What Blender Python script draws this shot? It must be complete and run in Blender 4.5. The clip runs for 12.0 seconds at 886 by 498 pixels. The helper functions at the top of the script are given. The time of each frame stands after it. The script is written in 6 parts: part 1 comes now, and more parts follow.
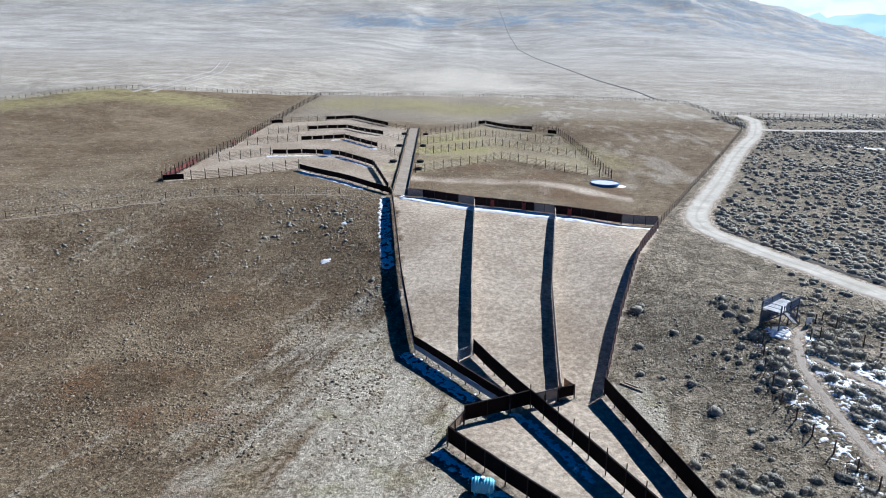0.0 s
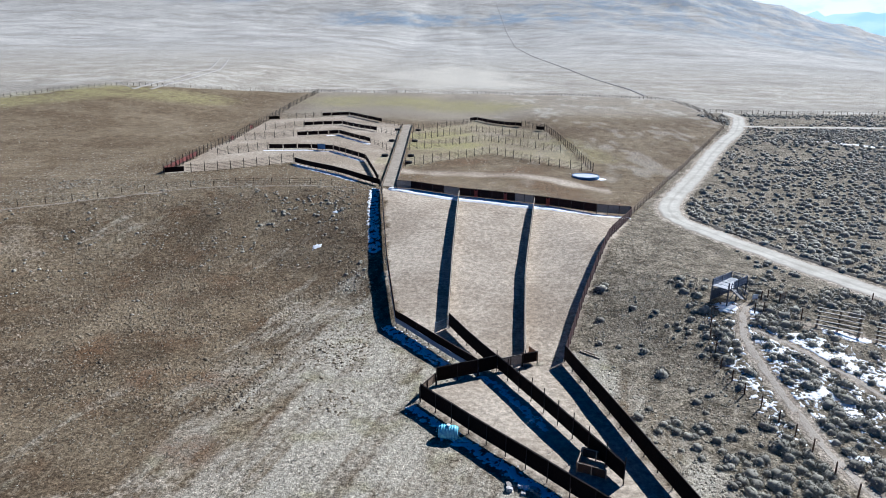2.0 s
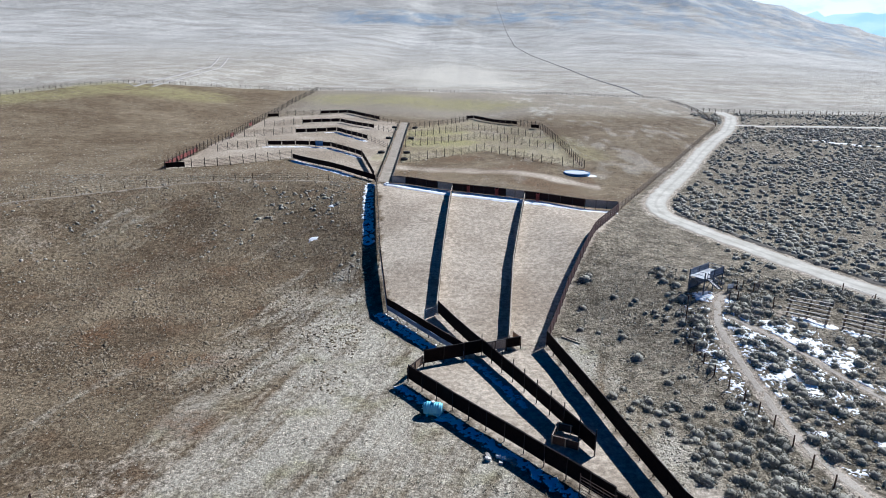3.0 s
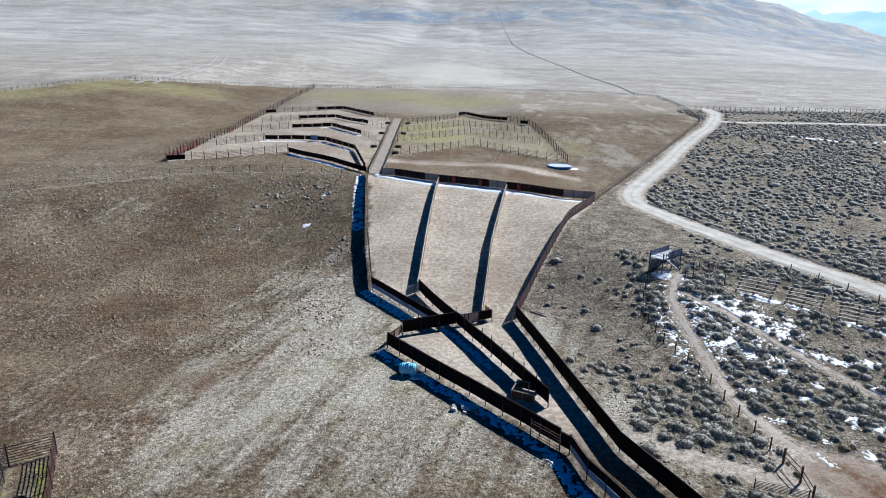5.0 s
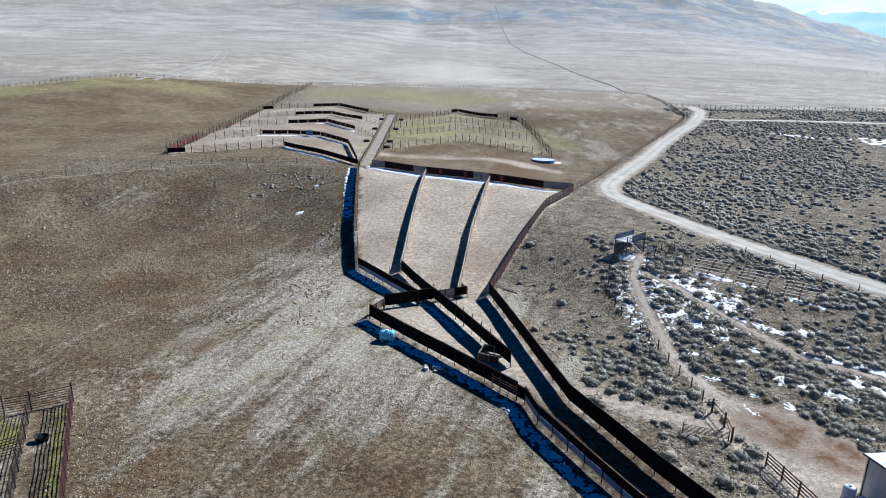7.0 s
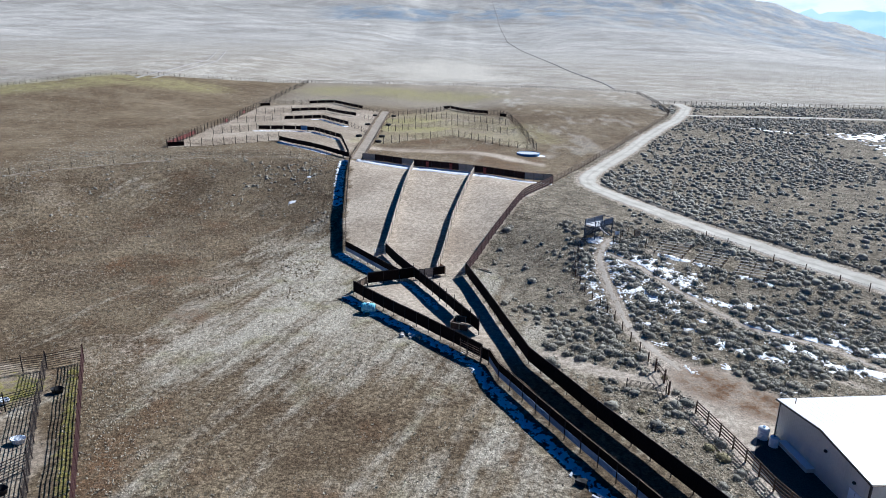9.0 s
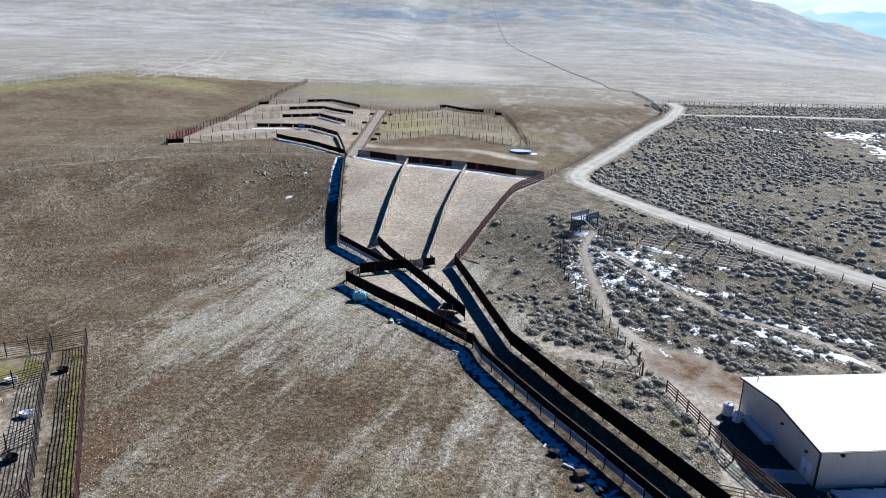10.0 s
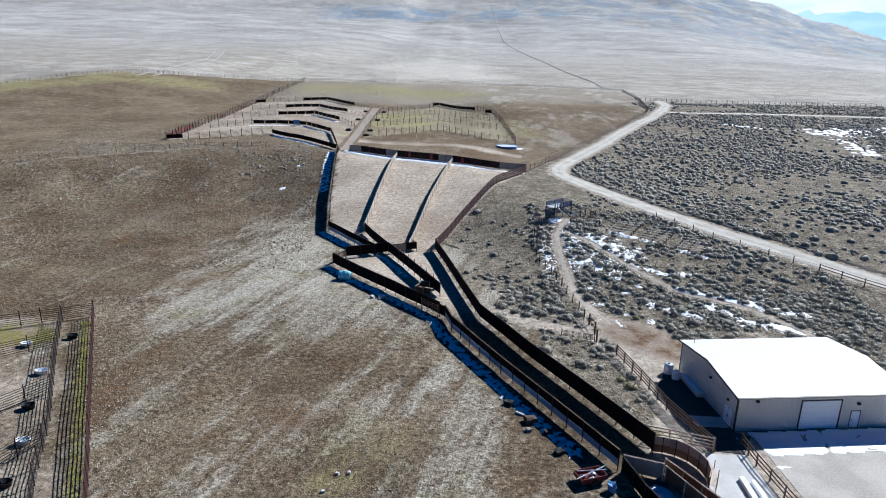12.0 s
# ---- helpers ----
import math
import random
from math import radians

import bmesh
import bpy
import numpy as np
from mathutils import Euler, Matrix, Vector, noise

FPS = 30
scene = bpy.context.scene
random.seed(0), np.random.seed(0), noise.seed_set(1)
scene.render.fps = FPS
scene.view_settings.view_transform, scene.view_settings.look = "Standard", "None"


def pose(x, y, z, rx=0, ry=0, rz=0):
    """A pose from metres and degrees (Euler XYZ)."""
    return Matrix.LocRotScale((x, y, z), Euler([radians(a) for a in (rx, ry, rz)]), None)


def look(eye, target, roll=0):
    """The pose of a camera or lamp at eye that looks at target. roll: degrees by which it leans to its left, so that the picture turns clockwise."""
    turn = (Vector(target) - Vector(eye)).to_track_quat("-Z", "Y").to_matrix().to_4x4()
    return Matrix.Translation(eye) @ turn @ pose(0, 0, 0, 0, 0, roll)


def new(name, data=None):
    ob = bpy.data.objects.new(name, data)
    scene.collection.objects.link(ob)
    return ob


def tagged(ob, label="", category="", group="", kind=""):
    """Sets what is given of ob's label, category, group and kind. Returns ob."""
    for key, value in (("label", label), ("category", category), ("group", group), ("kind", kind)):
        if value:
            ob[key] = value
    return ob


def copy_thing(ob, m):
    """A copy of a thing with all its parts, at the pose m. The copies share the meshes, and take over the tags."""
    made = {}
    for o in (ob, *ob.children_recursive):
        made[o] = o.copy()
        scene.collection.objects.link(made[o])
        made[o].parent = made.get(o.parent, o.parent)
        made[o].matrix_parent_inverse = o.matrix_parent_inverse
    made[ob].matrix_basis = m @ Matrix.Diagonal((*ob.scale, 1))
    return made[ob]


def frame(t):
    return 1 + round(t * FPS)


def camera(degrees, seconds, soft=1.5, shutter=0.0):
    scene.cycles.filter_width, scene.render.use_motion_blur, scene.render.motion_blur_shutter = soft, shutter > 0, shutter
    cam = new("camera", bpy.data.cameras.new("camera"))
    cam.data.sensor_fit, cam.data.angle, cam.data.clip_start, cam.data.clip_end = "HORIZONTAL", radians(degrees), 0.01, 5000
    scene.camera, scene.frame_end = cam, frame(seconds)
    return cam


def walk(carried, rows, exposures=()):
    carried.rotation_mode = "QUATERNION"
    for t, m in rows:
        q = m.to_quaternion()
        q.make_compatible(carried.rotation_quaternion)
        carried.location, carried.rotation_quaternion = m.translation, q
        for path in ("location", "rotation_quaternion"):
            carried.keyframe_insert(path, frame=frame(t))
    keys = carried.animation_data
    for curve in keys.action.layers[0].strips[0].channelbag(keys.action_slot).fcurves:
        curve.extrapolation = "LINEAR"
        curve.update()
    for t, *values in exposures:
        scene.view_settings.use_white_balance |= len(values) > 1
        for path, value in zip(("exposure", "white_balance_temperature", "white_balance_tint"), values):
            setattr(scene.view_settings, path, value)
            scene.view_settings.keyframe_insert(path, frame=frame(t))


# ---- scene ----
cam = camera(68.6, 12.0, soft=0.95)

PATH = [
    (0, (-20.697, 54.102, 40.864), (-20.752, 56.017, 40.292), 0.4),
    (0.5, (-19.894, 52.019, 40.813), (-19.948, 53.934, 40.241), 0.4),
    (1, (-19.049, 49.791, 40.885), (-19.102, 51.706, 40.31), 0.5),
    (1.5, (-18.097, 47.364, 40.939), (-18.151, 49.279, 40.363), 0.5),
    (2, (-17.262, 44.978, 41.094), (-17.314, 46.892, 40.516), 0.5),
    (2.5, (-16.356, 42.558, 41.187), (-16.409, 44.471, 40.607), 0.6),
    (3, (-15.462, 40.143, 41.189), (-15.513, 42.056, 40.608), 0.7),
    (4.8, (-12.17, 31.399, 41.322), (-12.22, 33.312, 40.74), 0.7),
    (5, (-11.814, 30.56, 41.355), (-11.863, 32.471, 40.768), 0.8),
    (5.5, (-10.954, 28.121, 41.359), (-11.001, 30.032, 40.771), 0.8),
    (6, (-9.996, 25.616, 41.38), (-10.043, 27.526, 40.791), 0.9),
    (6.5, (-9.063, 23.164, 41.313), (-9.109, 25.075, 40.724), 0.9),
    (7, (-8.099, 20.786, 41.285), (-8.145, 22.697, 40.695), 1.0),
    (9, (-4.109, 11.216, 41.146), (-4.153, 13.125, 40.553), 1.0),
    (9.5, (-2.982, 8.851, 41.069), (-3.027, 10.76, 40.476), 1.0),
    (10, (-2.081, 6.504, 40.992), (-2.124, 8.414, 40.399), 1.1),
    (10.5, (-1.01, 4.183, 40.952), (-1.053, 6.092, 40.359), 1.1),
    (11, (0.049, 1.78, 40.95), (0.006, 3.689, 40.356), 1.0),
    (11.5, (1.026, -0.556, 40.858), (0.984, 1.353, 40.264), 1.1),
    (12, (2.05, -2.926, 40.745), (2.008, -1.016, 40.152), 1.1),
]
walk(cam, [(t, look(eye, target, roll)) for t, eye, target, roll in PATH], [(0, 0.51, 5270, 8), (12, 0.47, 5240, 8)])


# ---- light ----
SUN_AZ, SUN_EL = radians(46.0), radians(37.5)
world = bpy.data.worlds.new("world")
world.use_nodes = True
scene.world = world
wn = world.node_tree.nodes
sky = wn.new("ShaderNodeTexSky")
sky.sky_type, sky.sun_disc = "NISHITA", False
sky.sun_elevation, sky.sun_rotation = SUN_EL, SUN_AZ
sky.altitude, sky.air_density, sky.dust_density, sky.ozone_density = 1300, 0.42, 0.05, 3.0
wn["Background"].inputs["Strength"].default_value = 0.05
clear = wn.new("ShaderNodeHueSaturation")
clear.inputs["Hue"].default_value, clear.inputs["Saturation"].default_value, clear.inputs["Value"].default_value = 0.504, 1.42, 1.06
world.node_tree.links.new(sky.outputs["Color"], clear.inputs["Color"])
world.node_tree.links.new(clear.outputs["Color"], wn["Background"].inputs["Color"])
sun_data = bpy.data.lights.new("sun", "SUN")
sun_data.energy, sun_data.angle, sun_data.color = 5.0, radians(0.55), (1.0, 0.93, 0.84)
toward = Vector((math.sin(SUN_AZ) * math.cos(SUN_EL), math.cos(SUN_AZ) * math.cos(SUN_EL), math.sin(SUN_EL)))
new("sun", sun_data).matrix_world = look(toward * 100, (0, 0, 0))

# ---- materials ----


class Nodes:
    """Short names for building one node material."""

    def __init__(self, name, rough=0.85, metal=0.0):
        self.mat = bpy.data.materials.new(name)
        self.mat.use_nodes = True
        self.tree = self.mat.node_tree
        self.shader = self.tree.nodes["Principled BSDF"]
        self.shader.inputs["Roughness"].default_value = rough
        self.shader.inputs["Metallic"].default_value = metal
        self.shader.inputs["Specular IOR Level"].default_value = 0.3
        self.pos = self.node("ShaderNodeNewGeometry").outputs["Position"]

    def node(self, kind):
        return self.tree.nodes.new(kind)

    def link(self, a, b):
        self.tree.links.new(a, b)

    def noise(self, scale, detail=4.0, rough=0.55, stretch=None, turn=0.0):
        n = self.node("ShaderNodeTexNoise")
        n.inputs["Scale"].default_value, n.inputs["Detail"].default_value, n.inputs["Roughness"].default_value = scale, detail, rough
        if stretch:
            r, m = self.node("ShaderNodeMapping"), self.node("ShaderNodeMapping")
            r.inputs["Rotation"].default_value, m.inputs["Scale"].default_value = (0, 0, turn), stretch
            self.link(self.pos, r.inputs["Vector"])
            self.link(r.outputs["Vector"], m.inputs["Vector"])
            self.link(m.outputs["Vector"], n.inputs["Vector"])
        else:
            self.link(self.pos, n.inputs["Vector"])
        return n.outputs["Fac"]

    def ramp(self, fac, lo, hi):
        n = self.node("ShaderNodeMapRange")
        n.inputs["From Min"].default_value, n.inputs["From Max"].default_value = lo, hi
        n.interpolation_type = "SMOOTHSTEP"
        self.link(fac, n.inputs["Value"])
        return n.outputs["Result"]

    def math(self, op, a, b):
        n = self.node("ShaderNodeMath")
        n.operation = op
        for i, v in enumerate((a, b)):
            if isinstance(v, (int, float)):
                n.inputs[i].default_value = v
            else:
                self.link(v, n.inputs[i])
        return n.outputs[0]

    def mix(self, fac, a, b, blend="MIX"):
        n = self.node("ShaderNodeMix")
        n.data_type, n.blend_type = "RGBA", blend
        for key, v in ((0, fac), (6, a), (7, b)):
            if isinstance(v, (int, float)):
                n.inputs[key].default_value = v
            elif isinstance(v, tuple):
                n.inputs[key].default_value = (*v, 1)
            else:
                self.link(v, n.inputs[key])
        return n.outputs[2]

    def attr(self, name):
        n = self.node("ShaderNodeAttribute")
        n.attribute_name = name
        return n.outputs["Fac"]

    def rnd(self, island=False):
        n = self.node("ShaderNodeNewGeometry" if island else "ShaderNodeObjectInfo")
        return n.outputs["Random Per Island" if island else "Random"]

    def bump(self, fac, strength, distance):
        n = self.node("ShaderNodeBump")
        n.inputs["Strength"].default_value, n.inputs["Distance"].default_value = strength, distance
        self.link(fac, n.inputs["Height"])
        self.link(n.outputs["Normal"], self.shader.inputs["Normal"])

    def done(self, colour):
        if isinstance(colour, tuple):
            self.shader.inputs["Base Color"].default_value = (*colour, 1)
        else:
            self.link(colour, self.shader.inputs["Base Color"])
        return self.mat


def worn(name, a, b, scale=3.0, rough=0.8, metal=0.0, bump=0.3, island=False, spread=0.35, dist=0.01, stretch=None, grain=0.6):
    """A two-tone worn surface with grain, and each piece a little different."""
    k = Nodes(name, rough, metal)
    big, fine = k.ramp(k.noise(scale * 0.25), 0.35, 0.65), k.noise(scale * 6, 5, stretch=stretch)
    c = k.mix(big, a, b)
    c = k.mix(grain, c, k.mix(k.ramp(fine, 0.3, 0.7), tuple(v * 0.6 for v in a), tuple(min(1, v * 1.25) for v in b)))
    dim = k.math("ADD", k.math("MULTIPLY", k.rnd(island), spread), 1 - spread / 2)
    g = k.node("ShaderNodeCombineColor")
    for i in range(3):
        k.link(dim, g.inputs[i])
    c = k.mix(1.0, c, g.outputs[0], "MULTIPLY")
    k.bump(fine, bump, dist)
    return k.done(c)


def ground_material():
    k = Nodes("ground_soil", 0.95)
    k.shader.inputs["Specular IOR Level"].default_value = 0.1
    huge, big, mid = k.noise(0.012, 5), k.noise(0.06, 6, 0.6), k.noise(0.35, 5, 0.6)
    small, fine, grain = k.noise(1.3, 6, 0.7), k.noise(9.0, 5, 0.7), k.noise(3.4, 4, 0.75)
    streak = k.noise(0.2, 5, 0.6, (1.0, 0.16, 1.0), radians(17))
    swath = k.noise(0.085, 4, 0.6, (1.0, 0.3, 1.0), radians(24))
    rill = k.noise(0.55, 3, 0.6, (1.0, 0.07, 1.0), radians(17))
    drift = k.noise(0.045, 8, 0.68, (0.8, 1.0, 1.0), radians(6))
    # yard: brown soil under thin grey dry grass, thicker in soft swaths
    soil = k.mix(k.ramp(k.math("ADD", k.math("MULTIPLY", big, 0.55), k.math("MULTIPLY", small, 0.45)), 0.36, 0.66), EARTH_DARK, EARTH_PALE)
    soil = k.mix(k.math("MULTIPLY", k.ramp(k.noise(0.11, 4, 0.6), 0.52, 0.72), 0.45), soil, REDSOIL)
    t = k.math("ADD", k.math("MULTIPLY", streak, 0.58), k.math("ADD", k.math("MULTIPLY", swath, 0.44), k.math("ADD", k.math("MULTIPLY", mid, 0.2), k.math("MULTIPLY", small, 0.22))))
    t = k.math("ADD", t, k.math("MULTIPLY", k.math("SUBTRACT", rill, 0.5), 0.3))
    t = k.math("SUBTRACT", t, k.math("MULTIPLY", k.attr("earth"), 0.17))
    thatch = k.mix(k.ramp(k.noise(0.16, 4, 0.6), 0.5, 0.7), YARD_PALE, YARD_OLIVE)
    yard = k.mix(k.ramp(t, 0.6, 0.82), soil, thatch)
    # bench pasture
    mottle = k.noise(0.05, 10, 0.8, (1.0, 0.7, 1.0), radians(-4))
    fleck = k.ramp(k.math("ADD", k.math("MULTIPLY", k.noise(0.8, 5, 0.75), 0.7), k.math("MULTIPLY", drift, 0.3)), 0.52, 0.66)
    past = k.mix(k.ramp(k.math("ADD", k.math("MULTIPLY", drift, 0.6), k.math("MULTIPLY", mid, 0.45)), 0.42, 0.72), PASTURE_DARK, PASTURE_PALE)
    past = k.mix(k.math("MULTIPLY", fleck, 0.5), past, PLAIN_DARK)
    plain = k.mix(k.ramp(k.math("ADD", k.math("MULTIPLY", mottle, 0.7), k.math("MULTIPLY", mid, 0.35)), 0.42, 0.66), PLAIN_DARK, PLAIN_PALE)
    sand = k.mix(k.ramp(k.math("ADD", k.math("MULTIPLY", big, 0.6), k.math("MULTIPLY", small, 0.4)), 0.35, 0.68), SAND_DARK, SAND_PALE)
    brush = k.mix(k.ramp(k.math("ADD", k.math("MULTIPLY", mid, 0.6), k.math("MULTIPLY", small, 0.4)), 0.36, 0.66), BRUSH_DARK, BRUSH_PALE)
    # noise-shaped darker flecks over the brush ground
    dark_fleck = k.ramp(k.math("ADD", k.math("MULTIPLY", k.noise(1.7, 4, 0.7), 0.75), k.math("MULTIPLY", k.noise(0.25, 3, 0.6), 0.25)), 0.53, 0.42)
    brush = k.mix(k.math("MULTIPLY", dark_fleck, 0.62), brush, BRUSH_LOW)
    c = k.mix(k.attr("pasture"), yard, past)
    c = k.mix(k.attr("plain"), c, plain)
    c = k.mix(k.attr("brush"), c, brush)
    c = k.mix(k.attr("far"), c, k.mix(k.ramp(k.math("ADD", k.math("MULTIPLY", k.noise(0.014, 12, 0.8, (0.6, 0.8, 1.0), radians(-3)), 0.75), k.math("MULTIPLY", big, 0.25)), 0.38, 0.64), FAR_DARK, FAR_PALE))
    band = k.ramp(k.math("ADD", k.math("MULTIPLY", k.noise(0.012, 7, 0.62, (0.22, 1.5, 1.0), radians(5)), 0.8), k.math("MULTIPLY", mid, 0.2)), 0.52, 0.66)
    c = k.mix(k.math("MULTIPLY", k.math("MULTIPLY", band, 0.5), k.math("MAXIMUM", k.attr("plain"), k.attr("far"))), c, PLAIN_BAND)
    c = k.mix(k.attr("pale"), c, PLAIN_PALE)
    # far scrub, with distance haze mixed into its colour
    c = k.mix(k.math("MULTIPLY", k.attr("scrub"), k.ramp(k.noise(0.012, 8, 0.72, (1.0, 0.6, 1.0)), 0.4, 0.6)), c, HAZY_SCRUB)
    c = k.mix(k.attr("sand"), c, sand)
    c = k.mix(k.ramp(k.math("ADD", k.attr("path"), k.math("MULTIPLY", k.math("SUBTRACT", k.math("ADD", small, mid), 1.0), 0.55)), 0.3, 0.72), c, k.mix(k.ramp(k.math("ADD", k.math("MULTIPLY", mid, 0.5), k.math("MULTIPLY", small, 0.5)), 0.35, 0.65), LANE_DARK, LANE_PALE))
    c = k.mix(k.math("MULTIPLY", k.attr("red"), k.ramp(k.math("ADD", k.math("MULTIPLY", mid, 0.5), k.math("MULTIPLY", small, 0.5)), 0.36, 0.6)), c, REDSOIL)
    c = k.mix(k.ramp(k.math("ADD", k.attr("moss"), k.math("MULTIPLY", k.math("SUBTRACT", k.math("ADD", small, fine), 1.0), 1.5)), 0.68, 1.1), c, MOSS)
    c = k.mix(k.math("MULTIPLY", k.attr("green"), k.ramp(k.math("ADD", k.math("MULTIPLY", mid, 0.5), k.math("MULTIPLY", drift, 0.5)), 0.34, 0.58)), c, GREEN)
    # the walls' shade, painted as darker soil
    c = k.mix(k.attr("shade_soil"), c, k.mix(k.ramp(mid, 0.35, 0.65), SHADE_SOIL, EARTH_DARK))
    grit = k.mix(k.ramp(fine, 0.3, 0.72), (0.58, 0.58, 0.58), (1.34, 1.32, 1.28))
    c = k.mix(k.math("SUBTRACT", 1.0, k.math("MULTIPLY", k.attr("sand"), 0.5)), c, k.mix(1.0, c, grit, "MULTIPLY"))
    c = k.mix(1.0, c, k.mix(k.ramp(small, 0.3, 0.7), (0.74, 0.74, 0.74), (1.2, 1.19, 1.17)), "MULTIPLY")
    c = k.mix(k.math("SUBTRACT", 1.0, k.math("MULTIPLY", k.attr("sand"), 0.75)), c, k.mix(1.0, c, k.mix(k.ramp(grain, 0.32, 0.68), (0.48, 0.47, 0.46), (1.48, 1.47, 1.45)), "MULTIPLY"))
    k.bump(k.math("MULTIPLY", k.math("ADD", k.math("MULTIPLY", small, 0.6), k.math("MULTIPLY", grain, 0.4)), k.math("SUBTRACT", 1.0, k.math("MULTIPLY", k.attr("sand"), 0.7))), 1.0, 0.3)
    return k.done(c)


YARD_PALE, YARD_OLIVE = (0.45, 0.41, 0.335), (0.345, 0.315, 0.215)
EARTH_DARK, EARTH_PALE, REDSOIL = (0.1, 0.07, 0.042), (0.265, 0.21, 0.138), (0.155, 0.09, 0.048)
PASTURE_DARK, PASTURE_PALE = (0.155, 0.113, 0.069), (0.305, 0.243, 0.158)
PLAIN_BAND = (0.25, 0.228, 0.2)
PLAIN_DARK, PLAIN_PALE = (0.33, 0.295, 0.245), (0.62, 0.58, 0.505)
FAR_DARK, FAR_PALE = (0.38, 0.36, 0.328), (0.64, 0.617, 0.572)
# scrub tone made bluish to carry the haze of distance
HAZY_SCRUB = (0.27, 0.34, 0.42)
SAND_DARK, SAND_PALE = (0.36, 0.292, 0.222), (0.6, 0.515, 0.412)
BRUSH_LOW = (0.095, 0.08, 0.05)
BRUSH_DARK, BRUSH_PALE = (0.145, 0.12, 0.088), (0.395, 0.342, 0.26)
# dark soil tone that deepens the shade by the walls and in the alley
SHADE_SOIL = (0.05, 0.04, 0.032)
GREEN, MOSS = (0.35, 0.315, 0.15), (0.23, 0.205, 0.055)
LANE_DARK, LANE_PALE = (0.36, 0.3, 0.235), (0.54, 0.47, 0.385)
GROUND = ground_material()


def road_material():
    """Pale gravel: two packed wheel lanes, a looser crown and darker ragged shoulders."""
    k = Nodes("pale_gravel", 0.95)
    a, mid, small = k.attr("across"), k.noise(0.3, 5, 0.6), k.noise(2.2, 5, 0.7)
    c = k.mix(k.ramp(k.math("ADD", k.math("MULTIPLY", mid, 0.6), k.math("MULTIPLY", small, 0.4)), 0.35, 0.65), (0.47, 0.43, 0.35), (0.64, 0.59, 0.5))
    wob = k.math("MULTIPLY", k.math("SUBTRACT", mid, 0.5), 0.35)
    c = k.mix(k.math("MULTIPLY", k.ramp(k.math("ADD", a, wob), 0.22, 0.05), 0.45), c, (0.38, 0.335, 0.265))
    c = k.mix(k.math("MULTIPLY", k.ramp(k.math("ADD", a, k.math("MULTIPLY", wob, 2.0)), 0.62, 0.98), 0.8), c, LANE_DARK)
    k.bump(small, 0.5, 0.04)
    return k.done(c)


ROAD = road_material()
TRAIL = worn("trodden_path", (0.36, 0.3, 0.235), (0.54, 0.47, 0.385), 1.5, 0.95, bump=0.5, dist=0.03, spread=0.0)
ALLEYDIRT = worn("dark_alley_dirt", (0.19, 0.155, 0.115), (0.42, 0.36, 0.285), 2.4, 0.95, bump=0.6, dist=0.05, spread=0.0)
PANEL = worn("dark_steel_panel", (0.007, 0.005, 0.005), (0.014, 0.009, 0.008), 1.0, 0.9, spread=0.3)
PANEL.node_tree.nodes["Principled BSDF"].inputs["Specular IOR Level"].default_value = 0.08
MAROON = worn("dark_maroon_panel", (0.014, 0.006, 0.006), (0.028, 0.012, 0.011), 1.0, 0.9, spread=0.4)
RUST = worn("rusted_steel", (0.14, 0.036, 0.03), (0.24, 0.07, 0.055), 2.0, 0.8)
OLDRUST = worn("dark_old_rust", (0.036, 0.014, 0.012), (0.066, 0.027, 0.023), 2.0, 0.85)
PIPE = worn("dark_pipe", (0.016, 0.012, 0.011), (0.036, 0.026, 0.022), 4.0, 0.7)
GALV = worn("galvanised_sheet", (0.42, 0.44, 0.46), (0.55, 0.57, 0.6), 2.0, 0.5)
BLUESHEET = worn("blue_grey_sheet", (0.19, 0.26, 0.36), (0.28, 0.36, 0.46), 2.0, 0.6, grain=0.2)
GREYRAIL = worn("blue_grey_board", (0.2, 0.23, 0.28), (0.3, 0.34, 0.4), 2.0, 0.8)
RIMSOIL = worn("pale_trail_soil", (0.24, 0.195, 0.15), (0.34, 0.285, 0.22), 1.5, 0.95, spread=0.0)
APRON = worn("worn_concrete", (0.4, 0.36, 0.3), (0.54, 0.49, 0.42), 1.0, 0.9, spread=0.0, grain=0.25)
# near-black ground tone for the shade beside the barn
BARN_SHADE = worn("barn_shade_ground", (0.05, 0.047, 0.044), (0.095, 0.088, 0.08), 1.0, 0.9, spread=0.0)
WOOD = worn("weathered_wood", (0.17, 0.125, 0.085), (0.3, 0.23, 0.165), 3.0, 0.85, stretch=(1, 1, 0.2))
PALE_WOOD = worn("pale_sunbleached_wood", (0.4, 0.33, 0.25), (0.55, 0.47, 0.37), 3.0, 0.85)
BENCHGREY = worn("sunbleached_grey_plank", (0.36, 0.32, 0.27), (0.5, 0.46, 0.4), 3.0, 0.85)
DARK_WOOD = worn("dark_brown_wood", (0.07, 0.045, 0.032), (0.13, 0.085, 0.06), 3.0, 0.85)
GREYBOARD = worn("grey_plywood", (0.24, 0.215, 0.19), (0.34, 0.31, 0.28), 2.0, 0.85)
TUBWALL = worn("brown_painted_plywood", (0.18, 0.1, 0.058), (0.28, 0.165, 0.1), 1.5, 0.7)
SNOW = worn("old_snow", (0.94, 0.95, 0.96), (0.97, 0.975, 0.98), 2.0, 0.6, spread=0.0, bump=0.6, dist=0.04, grain=0.08)
SAGE = worn("sagebrush_leaves", (0.215, 0.2, 0.155), (0.41, 0.38, 0.305), 2.0, 0.9, island=True, spread=0.4)
STANDGREY = worn("blue_grey_stained_timber", (0.09, 0.105, 0.13), (0.15, 0.17, 0.2), 3.0, 0.8)
DECKGREY = worn("pale_grey_deck", (0.46, 0.47, 0.48), (0.6, 0.61, 0.62), 3.0, 0.8)
